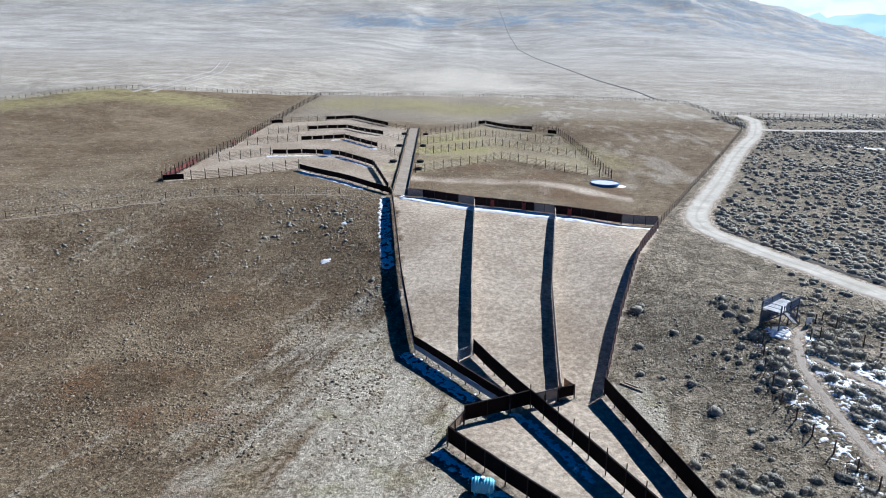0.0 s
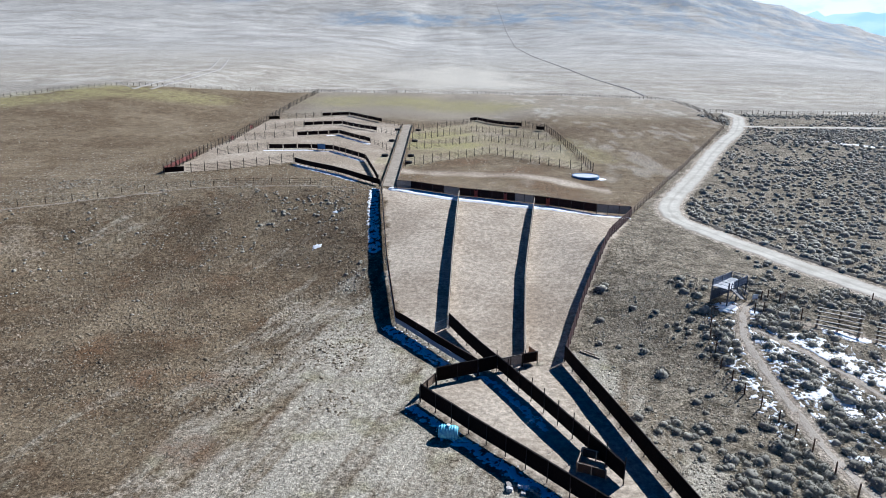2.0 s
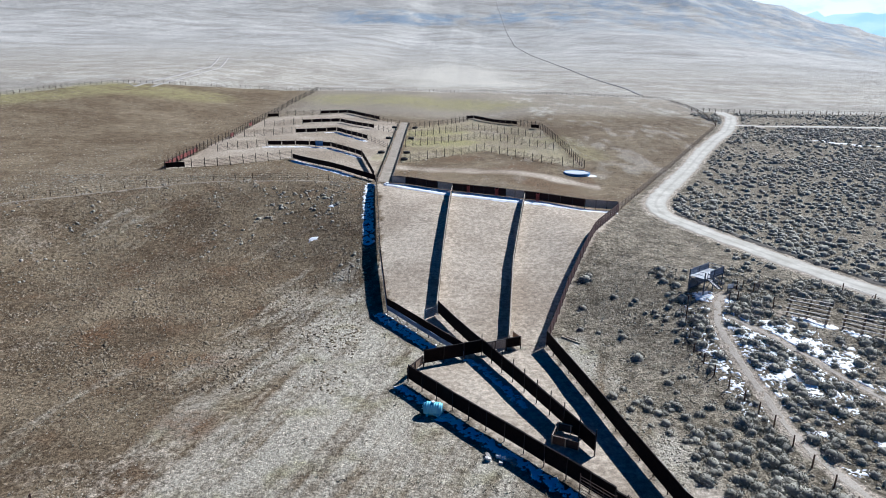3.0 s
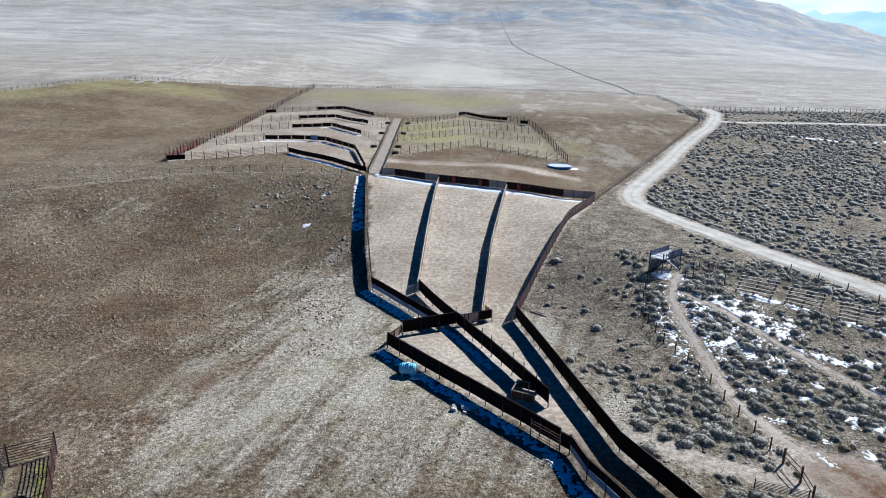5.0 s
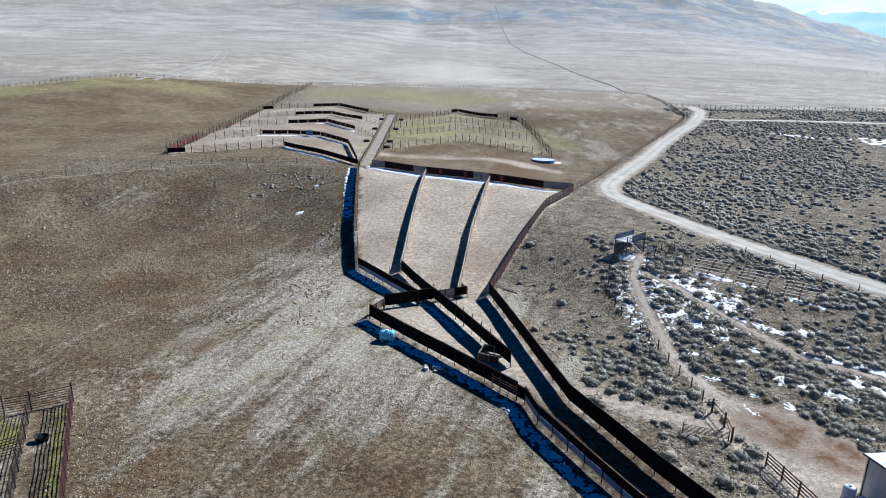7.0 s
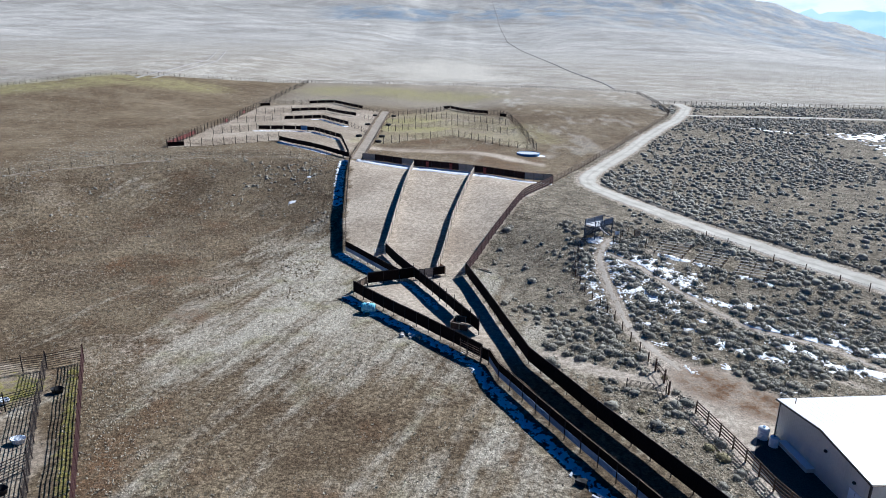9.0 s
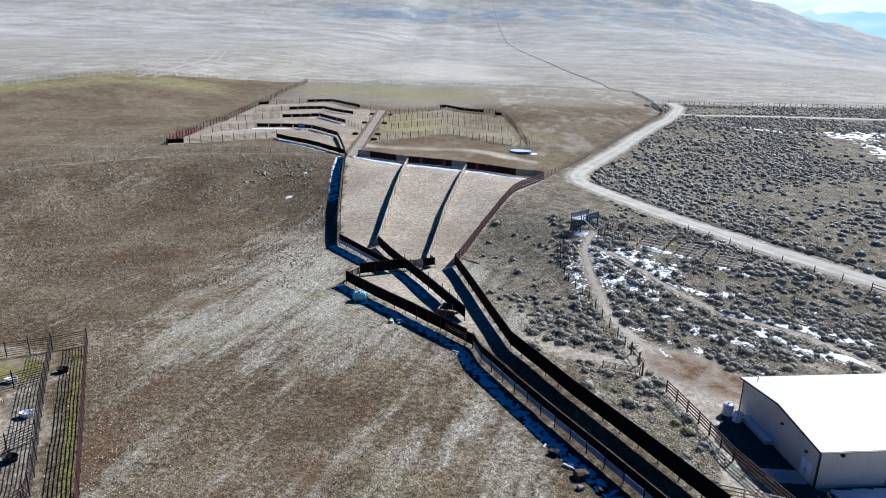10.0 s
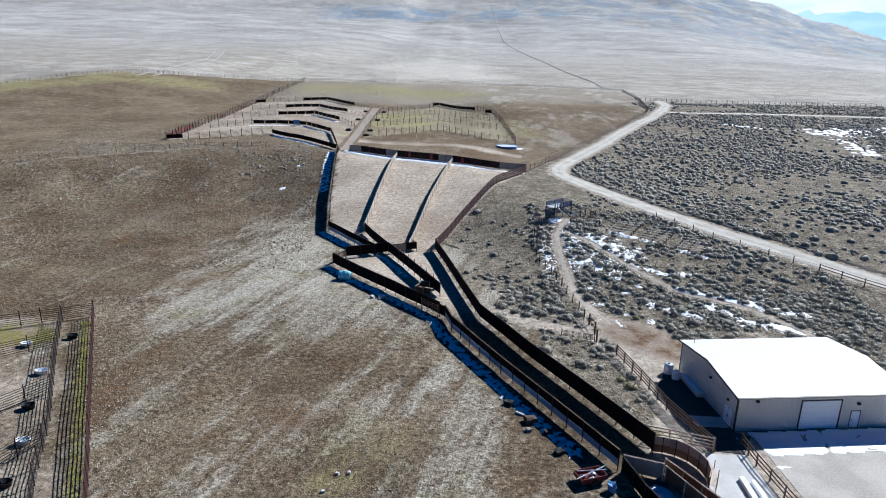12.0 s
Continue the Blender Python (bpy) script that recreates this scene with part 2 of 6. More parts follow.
BERM = worn("dark_ditch_soil", (0.1, 0.085, 0.07), (0.17, 0.148, 0.12), 1.5, 0.95, spread=0.0)
TUBTOP = worn("faded_pinkish_plywood", (0.33, 0.235, 0.19), (0.44, 0.33, 0.27), 1.5, 0.8)
YELLOWBUSH = worn("rabbitbrush_twigs", (0.24, 0.2, 0.1), (0.36, 0.31, 0.17), 2.0, 0.9, island=True, spread=0.6)
GRASS = worn("dry_grass", (0.24, 0.203, 0.142), (0.4, 0.352, 0.262), 2.0, 0.9, island=True, spread=0.7)
PLAINSCRUB = worn("plain_scrub_twigs", (0.27, 0.25, 0.21), (0.43, 0.4, 0.345), 2.0, 0.95, island=True, spread=0.6)
CLOD = worn("brown_clods", (0.125, 0.094, 0.06), (0.27, 0.218, 0.148), 2.0, 0.95, island=True, spread=0.7)
SIDING = worn("cream_metal_siding", (0.62, 0.59, 0.53), (0.7, 0.67, 0.6), 1.0, 0.55, spread=0.05, bump=0.05, grain=0.08)
ROOF = worn("white_metal_roof", (0.82, 0.82, 0.82), (0.88, 0.88, 0.88), 1.0, 0.45, spread=0.0, bump=0.05, grain=0.08)
TRIM = worn("dark_metal_trim", (0.03, 0.026, 0.024), (0.045, 0.04, 0.036), 2.0, 0.6)
DOORWHITE = worn("white_painted_door", (0.9, 0.92, 0.93), (0.95, 0.955, 0.96), 1.0, 0.5, spread=0.05, bump=0.05, grain=0.08)
CONCRETE = worn("pale_concrete", (0.5, 0.48, 0.44), (0.62, 0.6, 0.56), 1.5, 0.9, spread=0.0, grain=0.2)
TANKBLUE = worn("turquoise_plastic", (0.2, 0.62, 0.8), (0.3, 0.72, 0.86), 1.0, 0.35, spread=0.1, bump=0.05, grain=0.08)
TANKWHITE = worn("white_plastic", (0.82, 0.85, 0.88), (0.88, 0.9, 0.92), 1.0, 0.4, spread=0.1, bump=0.05, grain=0.08)
BLUEPAINT = worn("faded_blue_paint", (0.07, 0.17, 0.33), (0.12, 0.26, 0.45), 2.0, 0.5)
REDPAINT = worn("faded_red_paint", (0.13, 0.016, 0.016), (0.2, 0.035, 0.03), 2.0, 0.5)
RUBBER = worn("black_rubber", (0.015, 0.015, 0.016), (0.03, 0.03, 0.03), 3.0, 0.8)
WATER = worn("ice_in_tub", (0.82, 0.85, 0.88), (0.92, 0.94, 0.95), 1.0, 0.25, spread=0.0, bump=0.1, grain=0.08)

# ---- helpers for building ----


def at(x, y, up=0.0):
    return Vector((x, y, land(x, y) + up))


def thing(name, place, label, category, group="", kind="", turn=0.0):
    ob = new(name)
    ob.empty_display_size = 0.3
    ob.matrix_basis = Matrix.Translation(place) @ Matrix.Rotation(turn, 4, "Z")
    return tagged(ob, label, category, group, kind)


def mesh_ob(name, me, parent=None, label="", world_m=None):
    ob = new(name, me)
    if parent is not None:
        ob.parent = parent
        if world_m is not None:
            ob.matrix_basis = parent.matrix_basis.inverted() @ world_m if parent.parent is None else world_m
    elif world_m is not None:
        ob.matrix_basis = world_m
    if label:
        ob["label"] = label
    return ob


def part(name, bm, material, parent=None, label="", smooth=False):
    """One bmesh as one mesh object under a thing or a part, in that parent's own space."""
    me = bpy.data.meshes.new(name)
    bm.normal_update()
    bm.to_mesh(me)
    bm.free()
    me.materials.append(material)
    if smooth:
        me.polygons.foreach_set("use_smooth", [True] * len(me.polygons))
    return mesh_ob(name, me, parent, label)


def box(bm, x0, x1, y0, y1, z0, z1, m=None, bevel=0.0):
    r = bmesh.ops.create_cube(bm, size=1.0)
    t = Matrix.Translation(((x0 + x1) / 2, (y0 + y1) / 2, (z0 + z1) / 2)) @ Matrix.Diagonal((x1 - x0, y1 - y0, z1 - z0, 1))
    bmesh.ops.transform(bm, matrix=(m @ t) if m else t, verts=r["verts"])
    if bevel:
        edges = list({e for v in r["verts"] for e in v.link_edges})
        bmesh.ops.bevel(bm, geom=edges, offset=bevel, segments=2, affect="EDGES", profile=0.5)
    return bm


def rod(bm, a, b, r, sides=8, r2=None):
    a, b = Vector(a), Vector(b)
    d = b - a
    v = bmesh.ops.create_cone(bm, cap_ends=True, segments=sides, radius1=r, radius2=r if r2 is None else r2, depth=d.length)["verts"]
    bmesh.ops.transform(bm, matrix=Matrix.Translation((a + b) / 2) @ d.to_track_quat("Z", "Y").to_matrix().to_4x4(), verts=v)
    return bm


UNIT = {}


def unit(kind, material):
    """Shared unit meshes: a plank (1 x 1 x 1, slightly chamfered) and a post (radius 1, height 1, worn top)."""
    key = (kind, material.name)
    if key not in UNIT:
        bm = bmesh.new()
        if kind == "plank":
            bmesh.ops.create_cube(bm, size=1.0)
        else:
            bmesh.ops.create_cone(bm, cap_ends=True, segments=8, radius1=1.0, radius2=0.88, depth=1.0)
            bmesh.ops.translate(bm, vec=(0, 0, 0.5), verts=bm.verts)
        me = bpy.data.meshes.new(kind)
        bm.to_mesh(me)
        bm.free()
        me.materials.append(material)
        UNIT[key] = me
    return UNIT[key]


def beam(name, parent, a, b, thick, tall, material, label=""):
    """A plank from a to b (world), thick across and tall upwards."""
    a, b = Vector(a), Vector(b)
    d = b - a
    ex = d.normalized()
    ey = Vector((0, 0, 1)).cross(ex)
    ey = ey.normalized() if ey.length > 1e-4 else Vector((0, 1, 0))
    ez = ex.cross(ey)
    m = Matrix((ex, ey, ez)).transposed().to_4x4()
    m = Matrix.Translation((a + b) / 2) @ m @ Matrix.Diagonal((d.length, thick, tall, 1))
    return mesh_ob(name, unit("plank", material), parent, label, m)


def post(parent, p, r, h, material, name="post", lean=0.0):
    m = Matrix.Translation(p) @ Matrix.Rotation(random.uniform(-1, 1) * 0.02 + lean, 4, "X") @ Matrix.Rotation(random.uniform(-1, 1) * 0.02, 4, "Y")
    return mesh_ob(name, unit("post", material), parent, "", m @ Matrix.Rotation(random.uniform(0, 6), 4, "Z") @ Matrix.Diagonal((r, r, h, 1)))


def bays(points, step):
    """Points on the ground along a line of plan points, about step apart."""
    out = []
    for (x0, y0), (x1, y1) in zip(points, points[1:]):
        n = max(1, round(math.hypot(x1 - x0, y1 - y0) / step))
        out += [(x0 + (x1 - x0) * i / n, y0 + (y1 - y0) * i / n) for i in range(n)]
    return out + [points[-1]]


def solid_wall(points, label, name="panel_fence", tall=2.5, gap=0.48, step=2.9, material=None, lower=None, post_up=0.0, group="solid corral walls", sunk=0.15, rail=True, inset=0.012, uprights=None):
    """A corral wall of sheet panels between pipe posts, held clear of the ground; lower: the material of a lower tier."""
    material = material or PANEL
    pts = bays(points, step)
    ob = thing(name, at(*pts[0]), label, "fence", group)
    for i, (x, y) in enumerate(pts):
        post(ob, at(x, y, -sunk), 0.065, tall + sunk + post_up, uprights or PIPE)
    for (x0, y0), (x1, y1) in zip(pts, pts[1:]):
        dx, dy = x1 - x0, y1 - y0
        n = math.hypot(dx, dy)
        ox, oy = -dy / n * 0.08, dx / n * 0.08
        e = 0.012 * random.uniform(-1, 1)
        a, b = at(x0, y0), at(x1, y1)
        a, b = a + Vector((dx, dy, 0)) / n * inset + Vector((ox, oy, 0)), b - Vector((dx, dy, 0)) / n * inset + Vector((ox, oy, 0))
        split = gap + (tall - gap) * 0.4 if lower else gap
        if lower:
            lo = Vector((0, 0, (gap + split) / 2 - 0.01))
            beam("lower_panel", ob, a + lo, b + lo, 0.03, split - gap - 0.02, lower, "blue-grey lower sheet")
        up = Vector((0, 0, (split + tall) / 2 + e))
        beam("panel", ob, a + up, b + up, 0.04, tall - split, material)
        if rail:
            top = Vector((-ox * 0.9, -oy * 0.9, tall - 0.06))
            beam("top_rail", ob, a + top, b + top, 0.07, 0.07, uprights or (WOOD if lower else PIPE))
    return ob


def rail_fence(points, label, name="rail_fence", posts=2.4, rails=(0.4, 0.9, 1.4, 1.9), step=4.0, r=0.07, thick=0.04, wide=0.06, material=None, rail_material=None, group="open rail fences", category="fence"):
    """Posts with level rails or strands from post to post."""
    material = material or PIPE
    pts = bays(points, step)
    ob = thing(name, at(*pts[0]), label, category, group)
    for x, y in pts:
        post(ob, at(x, y, -0.15), r, posts + 0.15 + random.uniform(-0.06, 0.06), material)
    for p, q in zip(pts, pts[1:]):
        a, b = at(*p), at(*q)
        for z in rails:
            up = Vector((0, 0, z))
            beam("rail", ob, a + up, b + up, thick, wide, rail_material or material)
    return ob


def mesh_np(name, verts, faces, material, smooth=False):
    """A large mesh from arrays."""
    me = bpy.data.meshes.new(name)
    if hasattr(faces, "tolist"):
        n, k = faces.shape
        me.vertices.add(len(verts))
        me.loops.add(n * k)
        me.polygons.add(n)
        me.vertices.foreach_set("co", np.asarray(verts, dtype=np.float32).ravel())
        me.loops.foreach_set("vertex_index", faces.astype(np.int32).ravel())
        me.polygons.foreach_set("loop_start", np.arange(0, n * k, k, dtype=np.int32))
        me.update(calc_edges=True)
    else:
        me.from_pydata(verts, [], faces)
    me.materials.append(material)
    if smooth:
        me.polygons.foreach_set("use_smooth", [True] * len(me.polygons))
    return me


def inside(x, y, poly):
    hit = False
    for (x0, y0), (x1, y1) in zip(poly, poly[1:] + poly[:1]):
        if (y0 > y) != (y1 > y) and x < (x1 - x0) * (y - y0) / (y1 - y0) + x0:
            hit = not hit
    return hit


def away(x, y, line):
    """Distance from a point of the plan to a line of plan points."""
    best = 1e9
    for (x0, y0), (x1, y1) in zip(line, line[1:]):
        dx, dy = x1 - x0, y1 - y0
        k = min(1.0, max(0.0, ((x - x0) * dx + (y - y0) * dy) / (dx * dx + dy * dy)))
        best = min(best, math.hypot(x - x0 - k * dx, y - y0 - k * dy))
    return best


def ease(a, b, v):
    k = min(1.0, max(0.0, (v - a) / (b - a)))
    return k * k * (3 - 2 * k)


def height(x, y):
    """Lie of the land: flat yard, a bank, a bench with the pens, then the rising plain and the range."""
    left, right = ease(-18, -55, x), ease(-5, 30, x)
    mid = 1 - left - right
    rim = max(135.0, min(209.0, 203 + 0.85 * (x + 84)))
    crest = left * rim + mid * 196 + right * 152
    toe = left * (rim - 52) + mid * 124 + right * 92
    z = (left * 8.3 + mid * 6.7 + right * 4.7) * ease(toe, crest, y)
    z += right * 8 * ease(190, 390, y) + (1 - right) * (1.6 * ease(220, 350, y) + 6 * ease(330, 510, y))
    z += 11 * ease(-110, -230, x) * ease(240, 420, y)
    u = max(0.0, math.hypot(x * 0.6, y) - 480)
    rise = 0.000041 * min(u, 1500.0) ** 2 + 0.2 * max(0.0, min(u, 2600.0) - 1500)
    rise *= 1 - 0.91 * ease(0.245, 0.69, math.atan2(x + 10, max(1.0, y - 25)))
    if u > 1500:
        rise += 26 * ease(1500, 2300, u) * ease(0.12, 0.3, math.atan2(x + 10, y)) * max(0.0, noise.noise((x * 0.006, y * 0.006, 3.0)) + 0.6 * noise.noise((x * 0.018, y * 0.018, 7.0)))
    if u > 200:
        n = noise.noise((x * 0.0016, y * 0.0016, 9.0)) + 0.5 * noise.noise((x * 0.005, y * 0.005, 4.0)) + 0.22 * noise.noise((x * 0.013, y * 0.009, 2.0))
        rise += ease(200, 1800, u) * 16 * n
    return z + rise

# ---- the plan ----
FAN = [(-27, 138.2), (-37.9, 210), (-30, 210), (-20, 205), (-1, 196.3), (14.5, 193.3), (22.4, 193), (3.2, 145.4), (-2.4, 128), (-6, 127), (-12, 124.4)]
ALLEY = [(-21.8, 115.7), (0.4, 91.3), (1.6, 87), (18.9, 53.8), (23.4, 57.1), (6.0, 91.9), (-2.4, 128), (-12, 124.4), (-20, 120.2)]
PENS_L = [(-99.5, 220.5), (-69, 243), (-39, 212.5), (-44, 343), (-54, 348), (-73.5, 373), (-108, 357), (-102.5, 254)]
PENS_R = [(-34.5, 244), (-7.3, 275), (23.3, 245), (17.6, 325), (-10.5, 369), (-38, 330)]
FAR_FENCE = [(-300, 262), (-238.5, 360), (-225, 383), (-205, 414.5), (-187, 427), (-116, 483), (-63.5, 482), (10, 511), (50, 519), (101, 493), (117, 475), (110, 414), (105, 381), (97.7, 337), (94, 328)]
ROAD_FENCE = [(94, 328), (62, 268.6), (37.8, 224), (27.3, 203.5), (22.6, 194)]
PASTURE = FAR_FENCE + ROAD_FENCE[1:] + [(3, 147), (-27, 141), (-38, 212), (-45, 208), (-61, 207.5), (-84, 202), (-97, 191.5), (-113, 177.5), (-160, 140), (-300, 140)]
MAIN_ROAD = [(118, 390), (115.5, 366), (106.5, 343), (97, 322), (86.4, 304), (74.5, 283.5), (51.5, 238), (39, 215), (34.5, 205), (32.6, 196), (33, 190.5), (37.5, 176.2), (43.2, 161), (50, 146), (59, 134), (67.2, 125), (74.6, 117.2), (84, 107), (102, 90)]
SIDE_ROAD = [(104, 336), (130, 336), (157, 335.3), (230, 333), (420, 330)]
PATH_A = [(26.6, 139.5), (23.4, 132.3), (22.6, 122.9), (22.7, 116.2), (22.5, 104.6), (24.2, 97), (26.4, 91), (28, 84), (29.5, 76), (31, 69)]
PATH_B = [(25.5, 132.4), (29.8, 126.1), (34.8, 115.7), (40.8, 104.5), (50.5, 98.8), (55.7, 90.6), (59.5, 80)]
PATH_C = [(25, 87), (19, 88.5), (13, 91.5), (9, 95)]
PATH_D = [(40.8, 104.5), (37.5, 101.5), (38.5, 97.5), (43, 93), (49, 88)]
DUST = [(-34, 236), (-15.5, 236.5), (2, 233.5), (13, 227), (21, 221), (28, 219)]
DUST_SIDE = [(-33, 214), (-10, 205), (20, 201)]
YARD_LANE = [(-80, 92), (-66, 94), (-56, 95.5), (-47, 95), (-40, 99), (-30, 107)]
BANK_BALD = [(-118, 168), (-99.5, 159), (-86, 149), (-77, 142)]
BANK_FLAT = [(-92, 124), (-76, 123)]
RED_SPOTS = ((-58, 121, 5, 4), (-49, 121.5, 7, 3), (-70, 127, 5, 6), (-46, 105, 5, 4), (-39, 66, 4, 9), (-16, 62, 5, 4))
YARD_R = [(23.5, 60), (27, 66), (25.5, 78), (24, 92), (27, 93), (33, 92), (37, 84), (38, 77), (33, 76), (34, 62), (56, 64), (56, 44), (24, 44)]


# lines along the walls' shaded side, where the ground colour is darkened
WALL_SHADE = [(-22.6, 114.0), (-15.0, 106.0), (-4.4, 94.4), (-1.4, 90.8), (-0.2, 86.8), (3.7, 78.4), (11.1, 64.2), (15.1, 56.6)]
WALL_SHADE_TOP = [(-39.2, 208.0), (-38.2, 193.5), (-36.6, 180), (-34.8, 170), (-28.0, 137.0), (-26.2, 134.6), (-19.4, 126.2)]


def land(x, y):
    """Height of the ground with its small swells."""
    bank = ease(-30, -55, x) * ease(105, 135, y) * ease(225, 195, y)
    near = ease(600, 300, math.hypot(x, y - 100)) * ease(14, 30, math.hypot((x - 42) * 0.8, y - 60))
    hummock = ease(-27, -42, x) * ease(106, 126, y) * ease(216, 202, y)
    off_wall = x - max(6 - (y - 92) * 0.235, 23.4 - (y - 57) * 0.5, -2.4 + (y - 128) * 0.37)
    slope = ease(2.0, 6.0, off_wall) * ease(60, 80, y) * ease(200, 150, y) * ease(75, 55, x)
    fine = 0.17 * hummock + 0.07 * slope * ease(14, 30, math.hypot((x - 42) * 0.8, y - 60))
    if fine > 0.004:
        fine *= noise.noise((x * 0.42, y * 0.42, 1.7)) + 0.7 * noise.noise((x * 0.85, y * 0.85, 6.1))
    return height(x, y) + fine + bank * 0.9 * noise.noise((x * 0.05 + y * 0.012, y * 0.022, 8.1)) + near * (0.35 * noise.noise((x * 0.045, y * 0.045, 3.1)) + 0.09 * noise.noise((x * 0.3, y * 0.3, 7.7)))


# ---- ground ----


def steps(edges):
    """Ruled positions: (from, to, step) runs, joined."""
    out = []
    for a, b, s in edges:
        n = max(1, round((b - a) / s))
        out += [a + (b - a) * i / n for i in range(n)]
    return out + [edges[-1][1]]


def build_ground():
    xs = steps([(-4600, -1000, 150), (-1000, -320, 20), (-320, -130, 5), (-130, -112, 1.6), (-112, 75, 1.0), (75, 130, 1.6), (130, 330, 5), (330, 1000, 20), (1000, 4600, 90)])
    ys = steps([(-4600, -400, 300), (-400, -40, 18), (-40, 40, 4), (40, 46, 1.6), (46, 215, 1.0), (215, 235, 1.6), (235, 540, 3.2), (540, 1000, 14), (1000, 3400, 40), (3400, 4600, 120)])
    nx, ny = len(xs), len(ys)
    verts = [(x, y, land(x, y)) for y in ys for x in xs]
    faces = [(j * nx + i, j * nx + i + 1, (j + 1) * nx + i + 1, (j + 1) * nx + i) for j in range(ny - 1) for i in range(nx - 1)]
    me = mesh_np("ground", verts, faces, GROUND, True)
    zones = {k: np.zeros(nx * ny, dtype=np.float32) for k in ("pasture", "plain", "brush", "far", "sand", "green", "pale", "scrub", "earth", "shade_soil", "path", "red", "moss")}
    for n, (x, y, _) in enumerate(verts):
        w = 2.0 * noise.noise((x * 0.13, y * 0.13, 0.5))
        px, py = x + w, y + 1.3 * w
        if y > 120 and inside(px, py, PASTURE):
            zones["pasture"][n] = 1
            zones["pale"][n] = 0.32 * ease(0.1, 0.4, 0.6 * noise.noise((x * 0.06, y * 0.03, 6.0)) + 0.6 * noise.noise((x * 0.25, y * 0.1, 2.0)) - 0.6 * ease(10, -30, x)) + 0.3 * ease(345, 390, y) * ease(-125, -95, x)
        elif y > 380 or (y > 255 and x < -150):
            zones["plain"][n] = 1
        if x > -2 and 35 < y < 386 and not zones["pasture"][n] and (y > 130 or x > 3 + (130 - y) * 0.26):
            zones["brush"][n] = 1
        if y < 230 and x < 60:
            toe = max(83.0, min(157.0, 151 + 0.85 * (x + 84)))
            w = 8 * noise.noise((x * 0.04, y * 0.04, 1.5))
            e = ease(toe - 16, toe + 8, y + w) + 0.75 * ease(-42, -60, x + w) + (0.66 - 0.3 * ease(-18, 4, x + w)) * ease(94, 72, y + w)
            e += 0.5 * ease(-46, -58, x + w) - 0.5 * ease(26, 8, math.hypot(x + 20, (y - 117) * 0.8) + w) * 0.7
            zones["earth"][n] = max(-0.7, min(1.1, e))
        # ground darkened to deepen the shade beside the walls
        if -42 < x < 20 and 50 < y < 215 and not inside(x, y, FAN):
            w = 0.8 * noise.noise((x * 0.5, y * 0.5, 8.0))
            zones["shade_soil"][n] = max(0.6 * ease(2.1, 1.1, away(x, y, WALL_SHADE) + w), 0.6 * ease(2.2, 1.2, away(x, y, WALL_SHADE_TOP) + w))
        if 1 < x < 130 and 50 < y < 400:
            lane = 0.0
            if x < 63 and y < 145:
                lane = max(ease(1.9, 0.5, away(x, y, PATH_A)), ease(1.35, 0.3, away(x, y, PATH_B)), 0.85 * ease(2.3, 0.6, away(x, y, PATH_C)), 0.9 * ease(1.6, 0.3, away(x, y, PATH_D)))
            if x > 28 and y > 85:
                lane = max(lane, 0.75 * ease(5.2, 2.6, away(x, y, MAIN_ROAD)))
            if y > 320:
                lane = max(lane, 0.7 * ease(4.0, 2.2, away(x, y, SIDE_ROAD)))
            if 128 < y < 146 and x < 60:
                lane = max(lane, 0.95 * ease(-0.6, 0.8, 3.4 - math.hypot((x - 29) * 0.9, y - 137.5)), 0.6 * ease(2.4, 1.0, away(x, y, [(28, 135), (34, 133), (40, 129.5)])))
            if y < 110:
                lane = max(lane, 0.9 * ease(-1.5, 1.0, 4.2 - away(x, y, [(25, 91), (27, 84), (28.5, 76), (29.5, 68)])), 0.6 * float(inside(px, py, YARD_R)))
            zones["path"][n] = lane
            zones["red"][n] = ease(5.5, 2.0, away(x, y, [(30, 87.5), (33.5, 83.5)]) + 0.8 * w)
        elif x < 0 and y < 172:
            if 60 < y < 112:
                zones["path"][n] = 0.38 * ease(7.0, 0.2, away(x, y, YARD_LANE) + 2.0 * w)
            elif 112 <= y < 172 and x < -60:
                bald = min(away(x, y, BANK_BALD) / 4.5, away(x, y, BANK_FLAT) / 6.5) + 0.45 * w + 0.5 * noise.noise((x * 0.3, y * 0.3, 2.0))
                zones["path"][n] = 0.36 * ease(1.4, 0.0, bald)
            for cx, cy, rx, ry in RED_SPOTS:
                zones["red"][n] = max(zones["red"][n], 0.85 * ease(1.15, 0.35, math.hypot((px - cx) / rx, (py - cy) / ry)))
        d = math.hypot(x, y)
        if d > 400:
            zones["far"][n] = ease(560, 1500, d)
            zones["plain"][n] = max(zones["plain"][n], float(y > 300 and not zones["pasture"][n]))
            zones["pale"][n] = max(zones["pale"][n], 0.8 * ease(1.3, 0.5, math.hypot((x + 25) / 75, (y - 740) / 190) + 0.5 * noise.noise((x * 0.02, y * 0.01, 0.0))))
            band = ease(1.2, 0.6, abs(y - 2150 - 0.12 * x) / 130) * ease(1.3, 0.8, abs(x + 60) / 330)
            # besides the scrub band, a haze tint that grows with distance
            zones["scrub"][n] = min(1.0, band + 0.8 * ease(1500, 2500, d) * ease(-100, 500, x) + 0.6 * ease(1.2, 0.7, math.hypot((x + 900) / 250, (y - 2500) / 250)))
